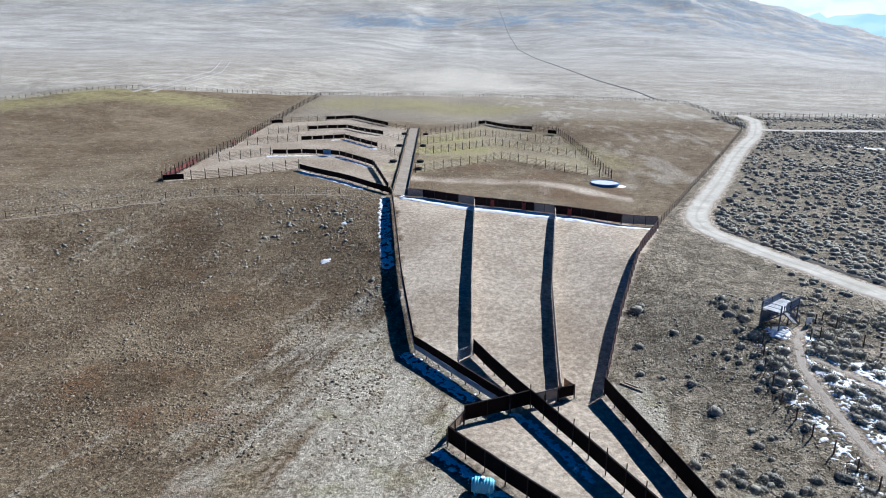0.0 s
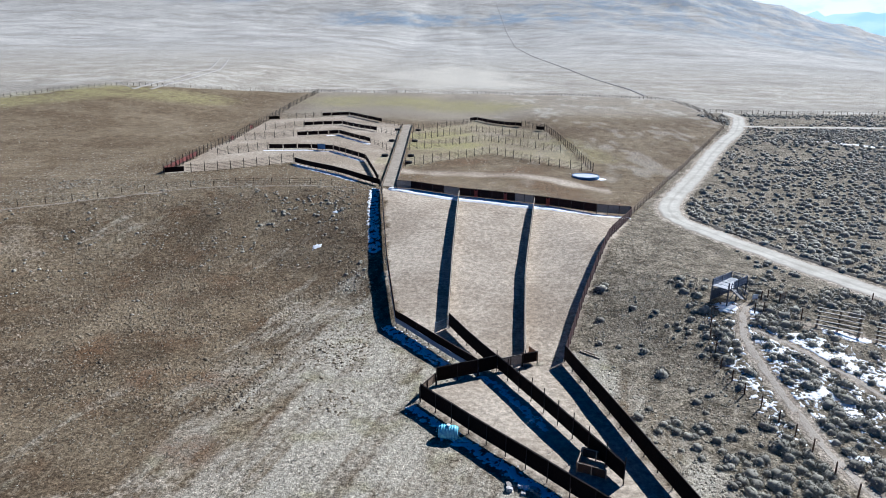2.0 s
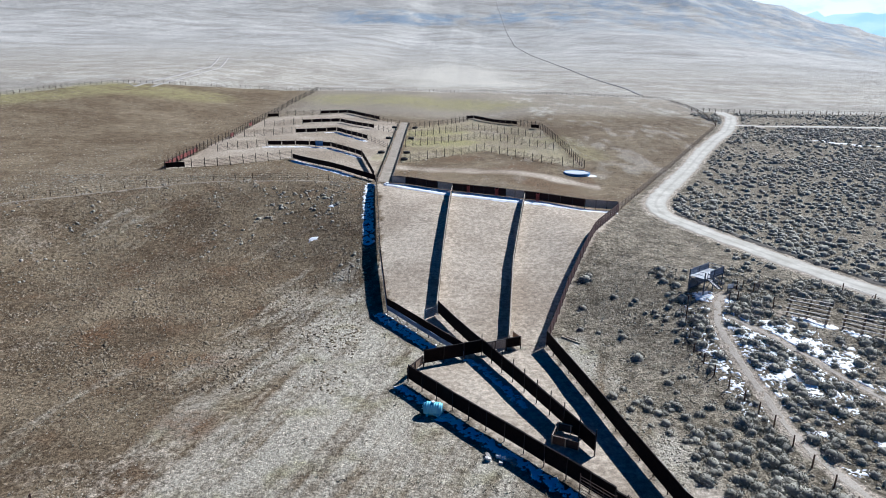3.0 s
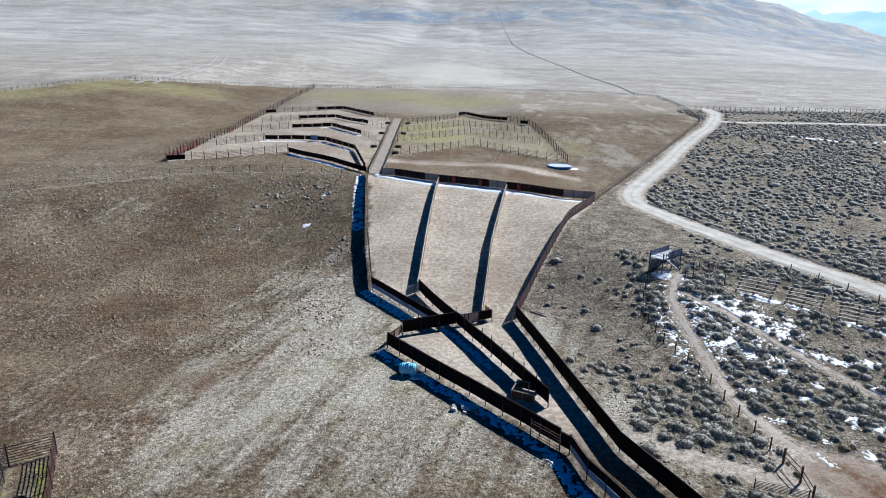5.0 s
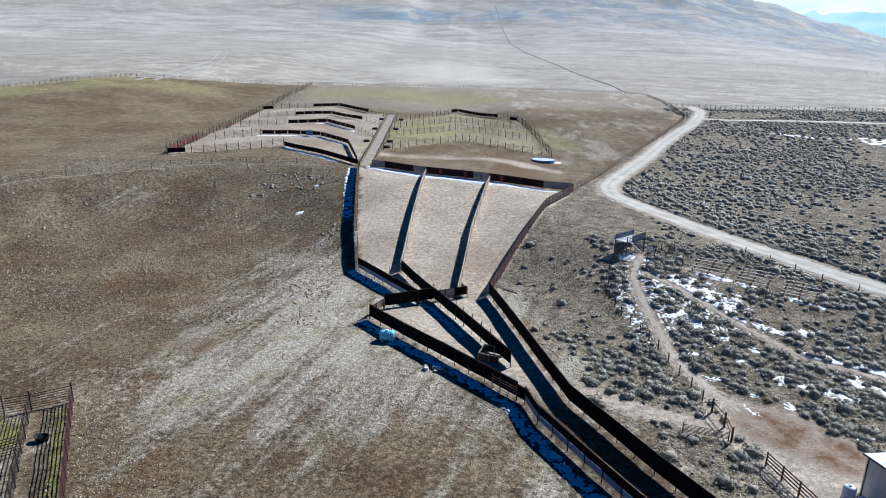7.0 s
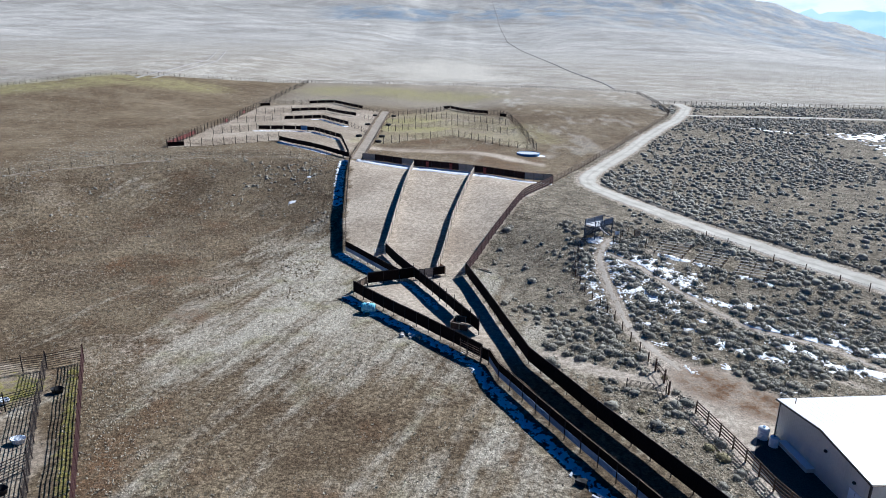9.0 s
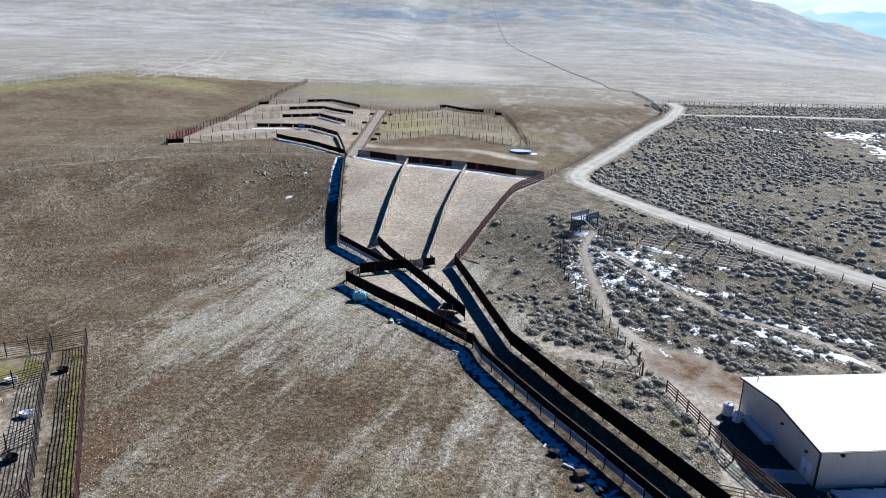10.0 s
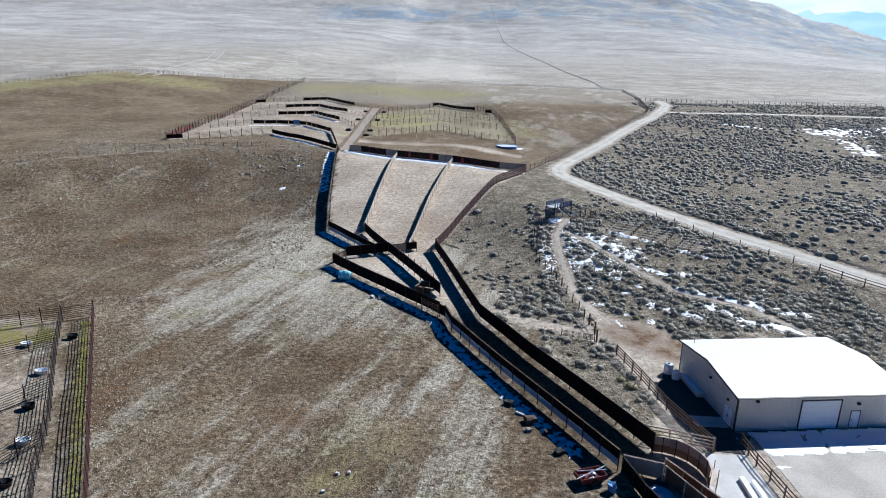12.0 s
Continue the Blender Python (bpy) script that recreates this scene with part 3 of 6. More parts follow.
        if -130 < x < 60 and 30 < y < 400:
            if inside(px, py, FAN) or inside(x, y, ALLEY):
                zones["sand"][n] = 0.95 * ease(84, 98, y)
                # alley floor darkened where its walls shade it
                zones["shade_soil"][n] = 0.6 * ease(98, 84, y)
                zones["earth"][n] = 1.0
                zones["brush"][n] = 0.0
            elif inside(x, y, PENS_L) or inside(x, y, PENS_R):
                zones["sand"][n] = (0.72 if x < -40 else 0.42) + 0.4 * noise.noise((x * 0.05, y * 0.09, 2.0))
            elif inside(px, py, [(-56.5, 86), (-31, 38), (-85, 38), (-85, 86)]):
                zones["sand"][n] = 0.55 + 0.4 * noise.noise((x * 0.1, y * 0.1, 2.0))
                zones["moss"][n] = 0.5 * ease(7, 2, away(x, y, [(-66, 80), (-57, 81)])) + 0.5 * ease(1.5, 0.5, abs(noise.noise((x * 0.2, y * 0.2, 4.0)) * 4))
            elif inside(px, py, YARD_R):
                zones["sand"][n] = 0.8
            elif -36 < x < 24 and 196 < y < 262:
                zones["sand"][n] = max(0.95 * ease(5.5, 1.0, away(x, y, DUST) + 3.0 * noise.noise((x * 0.12, y * 0.12, 5.0))), 0.35 * ease(3.5, 1.0, away(x, y, DUST_SIDE) + 2.0 * noise.noise((x * 0.2, y * 0.2, 1.0))))
                zones["red"][n] = 0.7 * (1 - zones["sand"][n]) * ease(-0.3, 0.3, noise.noise((x * 0.06, y * 0.06, 9.0)))
            elif x > 4 and 60 < y < 110:
                zones["sand"][n] = 0.7 * ease(2.6, 0.6, away(x, y, PATH_C))
            if y < 100 and -56 < x < -30:
                zones["moss"][n] = max(zones["moss"][n], ease(1.5, 0.5, away(x, y, [(-54.0, 86.6), (-33.5, 47.9), (-28.9, 40)])))
        g = ease(26, 8, away(x, y, [(-240, 345), (-203, 396), (-160, 405)])) * 0.8 + 0.85 * ease(42, 10, away(x, y, [(-80, 436), (-5, 428)])) if 300 < y < 480 else 0.0
        if 230 < y < 380 and -45 < x < 45:
            g += 0.4 * float(inside(x, y, PENS_R)) + 0.8 * ease(11, 2, away(x, y, [(-34, 285), (-16, 292)])) + 0.8 * ease(11, 2, away(x, y, [(-34, 310), (-20, 322)])) + 0.45 * ease(9, 2, away(x, y, [(22, 300), (30, 265)])) + 0.5 * ease(10, 2, away(x, y, [(-60, 262), (-44, 250)]))
        if y < 90 and -25 < x < 5:
            g += 0.6 * ease(4, 1, math.hypot(x + 9.5, (y - 50.5))) + 0.25 * ease(8, 2, math.hypot(x + 7, (y - 57)))
        zones["green"][n] = max(zones["green"][n], min(1.0, g))
    for key, values in zones.items():
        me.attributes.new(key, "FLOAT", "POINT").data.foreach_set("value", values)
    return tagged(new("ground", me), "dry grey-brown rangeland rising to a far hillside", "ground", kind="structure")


build_ground()


def draped(name, line, width, material, label, category, lift=0.05, ragged=0.25, crown=0.0):
    """A strip of road or path laid on the ground along a line, with an uneven edge."""
    pts = bays(line, 1.5)
    for _ in range(6):
        pts = [pts[0]] + [((a[0] + 2 * b[0] + c[0]) / 4, (a[1] + 2 * b[1] + c[1]) / 4) for a, b, c in zip(pts, pts[1:], pts[2:])] + [pts[-1]]
    verts, faces, across, n = [], [], [], 13
    for i, (x, y) in enumerate(pts):
        q, p = pts[min(i + 1, len(pts) - 1)], pts[max(i - 1, 0)]
        d = Vector((q[0] - p[0], q[1] - p[1])).normalized()
        for j in range(n):
            s = (j / (n - 1) - 0.5) * (width + ragged * 2 * noise.noise((x * 0.35, y * 0.35, 4.0 + j // 7)))
            u, v = x - d.y * s, y + d.x * s
            across.append(abs(j / (n - 1) - 0.5) * 2)
            edge = 1 - abs(j / (n - 1) - 0.5) * 2
            verts.append((u, v, land(u, v) + (lift + crown * edge if 0 < j < n - 1 else -0.03)))
    for i in range(len(pts) - 1):
        for j in range(n - 1):
            a = i * n + j
            faces.append((a, a + n, a + n + 1, a + 1))
    me = mesh_np(name, verts, faces, material, True)
    me.attributes.new("across", "FLOAT", "POINT").data.foreach_set("value", across)
    return tagged(new(name, me), label, category, kind="structure")


draped("road", MAIN_ROAD, 5.6, ROAD, "pale gravel ranch road curving past the corrals", "road", 0.07, 0.6)
berm = [(x + 3.3, y + 3.4) for x, y in MAIN_ROAD[10:]]
draped("road_berm", berm, 1.6, BERM, "low dark soil berm along the gravel road", "berm", 0.02, 1.3, 0.22)
draped("side_road", SIDE_ROAD, 4.5, ROAD, "pale gravel side road crossing the brush", "road", 0.09, 0.5)
draped("path_stand", PATH_A[:7], 1.0, TRAIL, "trodden dirt path up to the viewing stand", "path", 0.015, 0.7)
draped("path_brush", PATH_B, 0.6, TRAIL, "narrow trodden path through the sagebrush", "path", 0.015, 0.5)
draped("rim_trail", [(-130, 163), (-113, 177), (-97, 190.5), (-84, 201.2), (-74, 205), (-60, 206.3), (-45, 207)], 0.8, RIMSOIL, "narrow animal trail along the bank's rim", "path", 0.05, 0.3)

# ---- corral walls ----
solid_wall([(-21.8, 115.7), (-0.4, 92.2)], "tall black steel-panel wall of the crowding pen", tall=2.55, gap=0.5)
solid_wall([(0.5, 91.1), (1.6, 87.0), (18.9, 53.8)], "black steel-panel alley wall with blue-grey lower sheets", lower=BLUESHEET, gap=0.48, tall=2.55)
solid_wall([(6.0, 91.9), (-2.4, 127.6)], "tall black steel-panel wall of the alley", tall=2.55)
solid_wall([(23.4, 57.1), (6.0, 91.9)], "tall black steel-panel wall along the loading alley", tall=2.55)
solid_wall([(-12, 124.4), (-0.6, 100.7)], "black steel-panel wall with tall posts inside the crowding pen", post_up=0.75)
solid_wall([(-20.0, 120.2), (-12, 124.4)], "black steel-panel cross wall of the crowding pen")
solid_wall([(-12, 124.4), (-18.7, 137.3)], "black steel-panel wall between two holding pens")
solid_wall([(-14.5, 123.0), (-27.0, 138.2)], "black steel-panel wall with blue-grey lower sheets", lower=BLUESHEET)
solid_wall([(-27.0, 138.2), (-30.9, 161), (-37.9, 210)], "long black steel-panel wall along the holding pen", lower=BLUESHEET)
solid_wall([(-38.6, 213), (-45, 218.5), (-54, 227.5), (-68, 240.8)], "black steel-panel wall beside the far pens", tall=1.9)
for pts in ([(-18.9, 137.6), (-18.6, 163), (-17.6, 203)], [(-7.9, 127.2), (-5.3, 156.5), (0.2, 195.6)]):
    solid_wall(pts, "pale weathered board wall dividing two holding pens", "board_fence", tall=1.95, gap=0.12, material=PALE_WOOD, uprights=PALE_WOOD)
for pts, mat, label in (
    ([(-34.0, 210.2), (-30.2, 210.2)], GREYBOARD, "grey plywood wall panel beside the alley mouth"),
    ([(-30.1, 210.1), (-21.6, 205.8)], MAROON, "rust-dark steel-panel wall closing the holding pens"),
    ([(-21.5, 205.7), (-17.7, 203.6)], GREYBOARD, "grey plywood gate in the dark pen wall"),
    ([(-17.6, 203.5), (-4.4, 197.6)], MAROON, "rust-dark steel-panel wall closing the holding pens"),
    ([(-4.3, 197.5), (0.0, 195.9)], GREYBOARD, "grey plywood gate in the dark pen wall"),
    ([(0.1, 195.8), (14.3, 193.4)], MAROON, "rust-dark steel-panel wall closing the holding pens"),
    ([(14.4, 193.3), (22.4, 193.9)], GREYBOARD, "grey plywood wall panels at the fence corner"),
):
    solid_wall(pts, label, tall=2.45, material=mat)
for x, y in ((-13.5, 201.5), (-6.5, 198.4), (3.2, 194.7)):
    g = thing("red_gate", at(x, y), "narrow dark red steel gate in the pen wall", "gate", "red pen gates", turn=radians(-22))
    box(bm := bmesh.new(), -0.3, 0.3, -0.2, -0.14, 0.35, 2.1)
    part("leaf", bm, REDPAINT, g)
    for sx in (-0.37, 0.37):
        rod(bm := bmesh.new(), (sx, -0.17, -0.2), (sx, -0.17, 2.4), 0.07)
        part("post", bm, REDPAINT, g)
rail_fence([(-2.4, 127.9), (3.2, 145.4), (12.3, 170), (22.4, 193)], "rust-brown board fence beside the holding pen", "board_rail_fence", 2.4, (0.5, 1.02, 1.54, 2.06), 2.5, 0.09, 0.05, 0.43, OLDRUST)
rail_fence(ROAD_FENCE[::-1], "dark timber rail fence beside the gravel road", posts=2.0, rails=(0.4, 0.85, 1.3, 1.75), step=3.2, r=0.09, wide=0.16, material=WOOD)

# ---- far pens ----
rail_fence([(-99.5, 220.8), (-102.5, 254), (-102, 281), (-105.5, 318), (-108, 356), (-110.5, 403), (-111, 478)], "tall steel post fence along the far pens", posts=2.9, r=0.1, rails=(0.6, 1.2, 1.8, 2.3), step=3.2)
for k, pts in enumerate(([(-99.3, 220.3), (-84, 230), (-69, 243.5)], [(-96.5, 254), (-84, 267)], [(-98.5, 288), (-83, 299)], [(-100.3, 320.4), (-86, 330)], [(-104, 356), (-86, 367)])):
    rail_fence(pts, "tall steel post fence with thin rails between pens", posts=2.8, r=0.1, rails=(0.12, 0.55, 0.98, 1.41, 1.84, 2.2), thick=0.03, wide=0.045)
for pts in ([(-83.5, 267), (-69, 268), (-61, 266), (-47.8, 249.5), (-39.5, 217)], [(-81.3, 298), (-66.4, 306), (-51, 285.5)], [(-86.5, 331), (-70.5, 336.5), (-52.6, 316)], [(-86, 368), (-73.5, 373), (-54.2, 348)]):
    solid_wall(pts, "row of black windbreak panels in the far pens", tall=1.9, step=4.6, post_up=0.5, inset=0.17, rail=False)
for pts in ([(-51, 285.5), (-41.5, 268)], [(-52.6, 316), (-43.3, 305)], [(-54.2, 348), (-45.4, 337)]):
    rail_fence(pts, "steel post fence meeting the central alley", posts=2.2, rails=(0.4, 1.0, 1.6))
for pts in ([(-34.5, 244), (-23.9, 256), (-7.3, 275), (10.6, 252), (23.3, 245)], [(-35.8, 275.3), (-8, 307), (17.6, 275.6)], [(-36.4, 299.5), (-10.9, 333), (15.8, 302)], [(-37.7, 321), (-11, 368)]):
    rail_fence(pts, "tall steel post fence with thin rails between pens", posts=2.8, r=0.1, rails=(0.12, 0.55, 0.98, 1.41, 1.84, 2.2), thick=0.03, wide=0.045)
solid_wall([(-13.3, 367.7), (-9.7, 370), (9.5, 341)], "row of black windbreak panels in the far pens", tall=1.9, step=4.6, post_up=0.5, inset=0.17, rail=False)
rail_fence([(9.5, 341), (17.8, 325), (20, 302), (22, 271), (23.3, 245)], "tall steel post fence along the far pens", posts=2.9, r=0.1, rails=(0.6, 1.2, 1.8, 2.3), step=3.2)
for pts in ([(-38, 213.5), (-44.2, 344)], [(-34.2, 213.5), (-39.6, 346)]):
    solid_wall(pts, "weathered plank wall along the central alley", "plank_fence", tall=0.95, gap=0.06, step=4.0, material=WOOD, uprights=WOOD)
draped("alley_floor", [(-36.1, 213), (-41.9, 345)], 4.0, ALLEYDIRT, "worn brown dirt floor of the central alley", "floor", 0.08, 0.1)


def tyre_trough():
    ob = thing("tyre_trough", (0, 0, 0), "black rubber tractor-tyre water trough beside the alley", "trough", "tyre troughs")
    bm = bmesh.new()
    prof = [(0.55, 0.0), (1.05, 0.05), (1.2, 0.35), (1.12, 0.7), (0.85, 0.78), (0.7, 0.66), (0.66, 0.2)]
    ring = [[bm.verts.new((r * math.cos(a), r * math.sin(a), z)) for r, z in prof] for a in [i * math.tau / 20 for i in range(20)]]
    for p, q in zip(ring, ring[1:] + ring[:1]):
        for i in range(len(prof) - 1):
            bm.faces.new((p[i], q[i], q[i + 1], p[i + 1]))
    part("tyre", bm, RUBBER, ob, smooth=True)
    bmesh.ops.create_circle(bm := bmesh.new(), cap_ends=True, segments=20, radius=0.7, matrix=Matrix.Translation((0, 0, 0.5)))
    part("ice", bm, RUBBER, ob, "dark water surface")
    return ob


trough = tyre_trough()
spots = [(-44.6, 323), (-36.0, 326), (-43.6, 291), (-35.2, 294), (-42.6, 259.5), (-34.2, 262), (-34.0, 249.5)]
trough.matrix_basis = Matrix.Translation(at(*spots[0]))
for p in spots[1:]:
    copy_thing(trough, Matrix.Translation(at(*p)))
# ---- boundary fences ----
rail_fence(FAR_FENCE, "long wire boundary fence on wooden posts", posts=2.0, rails=(0.6, 1.2, 1.7), step=3.0, r=0.11, thick=0.04, wide=0.05, material=DARK_WOOD, rail_material=PIPE)
rail_fence([(105, 392), (124, 384), (141, 385), (186, 384), (300, 382)], "wire boundary fence on wooden posts", posts=2.0, rails=(0.6, 1.2, 1.7), step=3.0, r=0.11, thick=0.04, wide=0.05, material=DARK_WOOD, rail_material=PIPE)
rail_fence([(-130, 164.5), (-112.3, 178.4), (-97.3, 193.4), (-89.3, 199.8), (-74.6, 206.8), (-61.3, 208.3), (-45, 209)], "wire fence on thin steel posts along the rim", posts=1.7, rails=(0.5, 1.0, 1.5), step=5.0, r=0.05, thick=0.02, wide=0.02)
# ---- near pens ----
rail_fence([(-53.8, 88.6), (-47.7, 77.1), (-42.8, 68), (-38.9, 60.5), (-35.5, 54.2), (-32.7, 48.9), (-27, 38)], "dark pipe corral fence with level rails", posts=2.6, rails=(0.3, 0.6, 0.9, 1.2, 1.5, 1.8, 2.1, 2.4), step=3.0, r=0.08, wide=0.08, material=OLDRUST)
rail_fence([(-57.4, 86.3), (-51.6, 75.2), (-43, 59.7), (-37.7, 48.6), (-31, 37)], "dark pipe corral fence with level rails", posts=2.6, rails=(0.3, 0.6, 0.9, 1.2, 1.5, 1.8, 2.1, 2.4), step=3.0)
for p in ([(-53.8, 88.6), (-57.4, 86.3)], [(-57.4, 86.3), (-64.5, 82.6), (-80, 75)], [(-53.2, 78.2), (-58.4, 73.5), (-76, 64)], [(-46.4, 65.6), (-49.5, 60.5), (-66, 47)], [(-41.2, 55.6), (-43, 50), (-52, 40)]):
    rail_fence(p, "dark pipe cross fence between small pens", posts=2.5, rails=(0.3, 0.6, 0.9, 1.2, 1.5, 1.8, 2.1), step=3.2)

# panels and sheets set into the far pens
solid_wall([(-99.6, 221.5), (-102.4, 252)], "rust-red sheet windbreak on the outer pen fence", "windbreak", tall=1.9, step=5.0, material=RUST, group="windbreaks")
solid_wall([(-99.0, 220.2), (-94.6, 222.6)], "black windbreak panel at the pen corner", "windbreak", tall=1.9, step=5.0, group="windbreaks")
solid_wall([(-107.6, 351), (-103.2, 353.5)], "black windbreak panel at the pen corner", "windbreak", tall=1.9, step=5.0, group="windbreaks")
solid_wall([(-102.2, 283), (-102.6, 288)], "rust-red sheet windbreak on the outer pen fence", "windbreak", tall=1.9, step=5.0, material=RUST, group="windbreaks")
solid_wall([(-105.5, 316), (-105.9, 321)], "rust-red sheet windbreak on the outer pen fence", "windbreak", tall=1.9, step=5.0, material=RUST, group="windbreaks")
solid_wall([(14.6, 327), (17.4, 322.5)], "black windbreak panel at the pen corner", "windbreak", tall=1.9, step=5.0, group="windbreaks")
solid_wall([(-66.5, 266.3), (-63.7, 265.6)], "faded blue sheet windbreak in the far pens", "windbreak", tall=2.3, step=5.0, material=BLUEPAINT, group="windbreaks")

# ---- gates and small enclosures of the corral ----


def bar_gate(name, a, b, label, tall=1.6, bars=6, material=None, base=0.3):
    """A tubular gate from a to b on the plan."""
    material = material or PIPE
    pa, pb = at(*a), at(*b)
    g = thing(name, pa, label, "gate", "corral gates")
    for p in (pa, pb):
        post(g, p - Vector((0, 0, 0.1)), 0.06, tall + 0.35, material)
    for i in range(bars):
        up = Vector((0, 0, base + (tall - base) * i / (bars - 1)))
        beam("bar", g, pa + up, pb + up, 0.045, 0.045, material)
    for k in (0.33, 0.66):
        m = pa.lerp(pb, k)
        beam("brace", g, m + Vector((0, 0, base)), m + Vector((0.001, 0, tall)), 0.04, 0.04, material)
    return g


solid_wall([(-11.7, 124.5), (-8.5, 126.0)], "grey sheet gate closing the holding pen", "sheet_gate", tall=1.9, step=1.9, material=GREYBOARD, group="corral gates")
solid_wall([(-8.4, 126.0), (-6.3, 126.9)], "black steel-panel gate end with a timber post", "sheet_gate", tall=2.0, step=2.2, group="corral gates")
solid_wall([(-6.3, 126.9), (-7.3, 128.6)], "weathered orange-brown board wing beside the gate", "board_wing", tall=1.9, step=2.2, material=TUBWALL, group="corral gates")
bar_gate("bar_gate", (-18.8, 137.2), (-20.8, 135.4), "pale tubular steel gate standing open", 1.7, 5, GALV)
solid_wall([(-21.9, 116.2), (-20.1, 120.0)], "weathered board gate at the crowding pen's corner", "board_gate", tall=1.8, gap=0.5, step=2.2, material=WOOD, group="corral gates")
solid_wall([(-0.4, 92.2), (0.5, 91.2)], "short black steel panel at the alley's mouth", "sheet_gate", tall=2.2, step=2.0, group="corral gates")
bar_gate("slat_gate", (-3.4, 94.0), (-0.6, 91.0), "grey-brown slatted swing gate hung on the alley wall", 2.3, 7, DARK_WOOD)
for pts in ([(-4.9, 102.6), (-2.2, 101.4)], [(-4.9, 102.6), (-3.9, 105.2)], [(-3.9, 105.2), (-1.2, 104.0)]):
    solid_wall(pts, "weathered brown board side of a small sorting box", "sorting_box", tall=1.2, gap=0.1, step=1.6, material=DARK_WOOD, uprights=PALE_WOOD, group="sorting box sides")

# crowding tub: a curved wall, an inner wing and a sheeted swing gate
ARC = [(23.3, 57.3), (24.4, 57.2), (25.6, 56.7), (26.6, 55.8), (27.3, 54.6), (27.6, 53.2), (27.4, 51.8), (26.8, 50.6)]


def crowd_tub():
    ob = thing("crowding_tub", at(*ARC[0]), "curved brown plywood crowding tub with a pipe rim", "livestock tub")
    base = ob.matrix_basis.inverted()
    pts = bays(ARC, 0.7)
    for p, q in zip(pts, pts[1:]):
        a, b = at(*p), at(*q)
        for name, z0, z1, mat in (("lower_sheet", 0.12, 1.0, TUBWALL), ("upper_sheet", 1.02, 1.9, TUBTOP)):
            up = Vector((0, 0, (z0 + z1) / 2))
            beam(name, ob, a + up, b + up, 0.03, z1 - z0, mat)
        up = Vector((0, 0, 1.96))
        beam("rim_pipe", ob, a + up, b + up, 0.09, 0.09, PALE_WOOD)
    for p in pts[::2]:
        post(ob, at(*p), 0.06, 2.0, PIPE)
    bm = bmesh.new()
    ring = []
    for x, y in pts:
        d = Vector((x - 23.6, y - 53.0)).normalized()
        ring.append([bm.verts.new(base @ at(x + d.x * o, y + d.y * o, 1.15 + z)) for o, z in ((0.1, 0), (0.7, 0), (0.7, 0.06), (0.1, 0.06))])
    for p, q in zip(ring, ring[1:]):
        for i in range(4):
            bm.faces.new((p[i], q[i], q[(i + 1) % 4], p[(i + 1) % 4]))
    part("catwalk", bm, PALE_WOOD, ob, "pale plank catwalk round the outside")
    for p in pts[::2]:
        d = Vector((p[0] - 23.6, p[1] - 53.0)).normalized()
        q = (p[0] + d.x * 0.72, p[1] + d.y * 0.72)
        post(ob, at(*q), 0.045, 2.1, PALE_WOOD, "catwalk_post")
    return ob


crowd_tub()
solid_wall([(19.4, 53.7), (23.0, 52.5)], "grey plywood swing gate in a pipe frame", "swing_gate", tall=2.0, gap=0.15, step=1.9, material=GREYBOARD, uprights=PALE_WOOD, group="corral gates")
solid_wall([(23.5, 53.6), (26.9, 47.5), (28.5, 44.6)], "brown plywood wing wall of the crowding tub", "wing_wall", tall=1.9, gap=0.1, step=2.2, material=TUBWALL, uprights=PALE_WOOD, group="crowding pen walls")
solid_wall([(23.2, 52.3), (25.4, 47.8), (27, 44.2)], "dark plywood wing wall of the crowding tub", "wing_wall", tall=1.9, gap=0.1, step=2.2, material=DARK_WOOD, uprights=PALE_WOOD, group="crowding pen walls")
solid_wall([(19.3, 53.6), (20.4, 49.2), (22, 45.5)], "dark pipe and sheet wall of the holding box", "wing_wall", tall=1.9, gap=0.1, step=2.2, group="crowding pen walls")
rail_fence([(23.6, 59.8), (30.0, 57.8)], "sunbleached timber rail fence behind the tub", "timber_fence", 1.7, (0.4, 0.8, 1.2, 1.6), 2.2, 0.09, 0.05, 0.14, PALE_WOOD, group="timber fences")
rail_fence([(24.8, 80.3), (26.3, 73.0), (27.5, 66.0), (30.1, 57.8)], "brown timber rail fence beside the yard", "timber_fence", 1.65, (0.4, 0.8, 1.2, 1.55), 2.4, 0.1, 0.05, 0.15, DARK_WOOD, group="timber fences")
rail_fence([(33.5, 59.2), (33.6, 55.5), (34.1, 50.5), (34.8, 44)], "brown timber rail fence at the barn's yard", "timber_fence", 1.5, (0.45, 0.9, 1.35), 2.4, 0.09, 0.05, 0.14, DARK_WOOD, group="timber fences")
rail_fence([(22.9, 84.6), (23.2, 87.5), (22.9, 90.6)], "two-rail timber fence ending at a gate post", "timber_fence", 1.9, (0.9, 1.5), 3.0, 0.13, 0.06, 0.09, DARK_WOOD, group="timber fences")
bar_gate("wire_gate", (22.6, 84.7), (18.0, 86.2), "thin tubular gate standing open beside the path", 1.1, 6)
rail_fence([(22.6, 93), (22.3, 96.3), (21.8, 99.6), (21.3, 102.8), (21, 106.7), (19.8, 112), (18.3, 118), (17.6, 124), (18.6, 131), (20.6, 136.6)], "weathered timber posts with sagging wire beside the path", "post_line", 1.6, (0.7, 1.25), 3.3, 0.09, 0.012, 0.012, DARK_WOOD, rail_material=PIPE, group="wire fences")
rail_fence([(70.8, 115.3), (64, 121.8), (56, 130.2), (47.3, 141.8)], "weathered timber posts with wire beside the road", "post_line", 1.5, (0.6, 1.1), 5.0, 0.09, 0.015, 0.015, DARK_WOOD, rail_material=PIPE, group="wire fences")
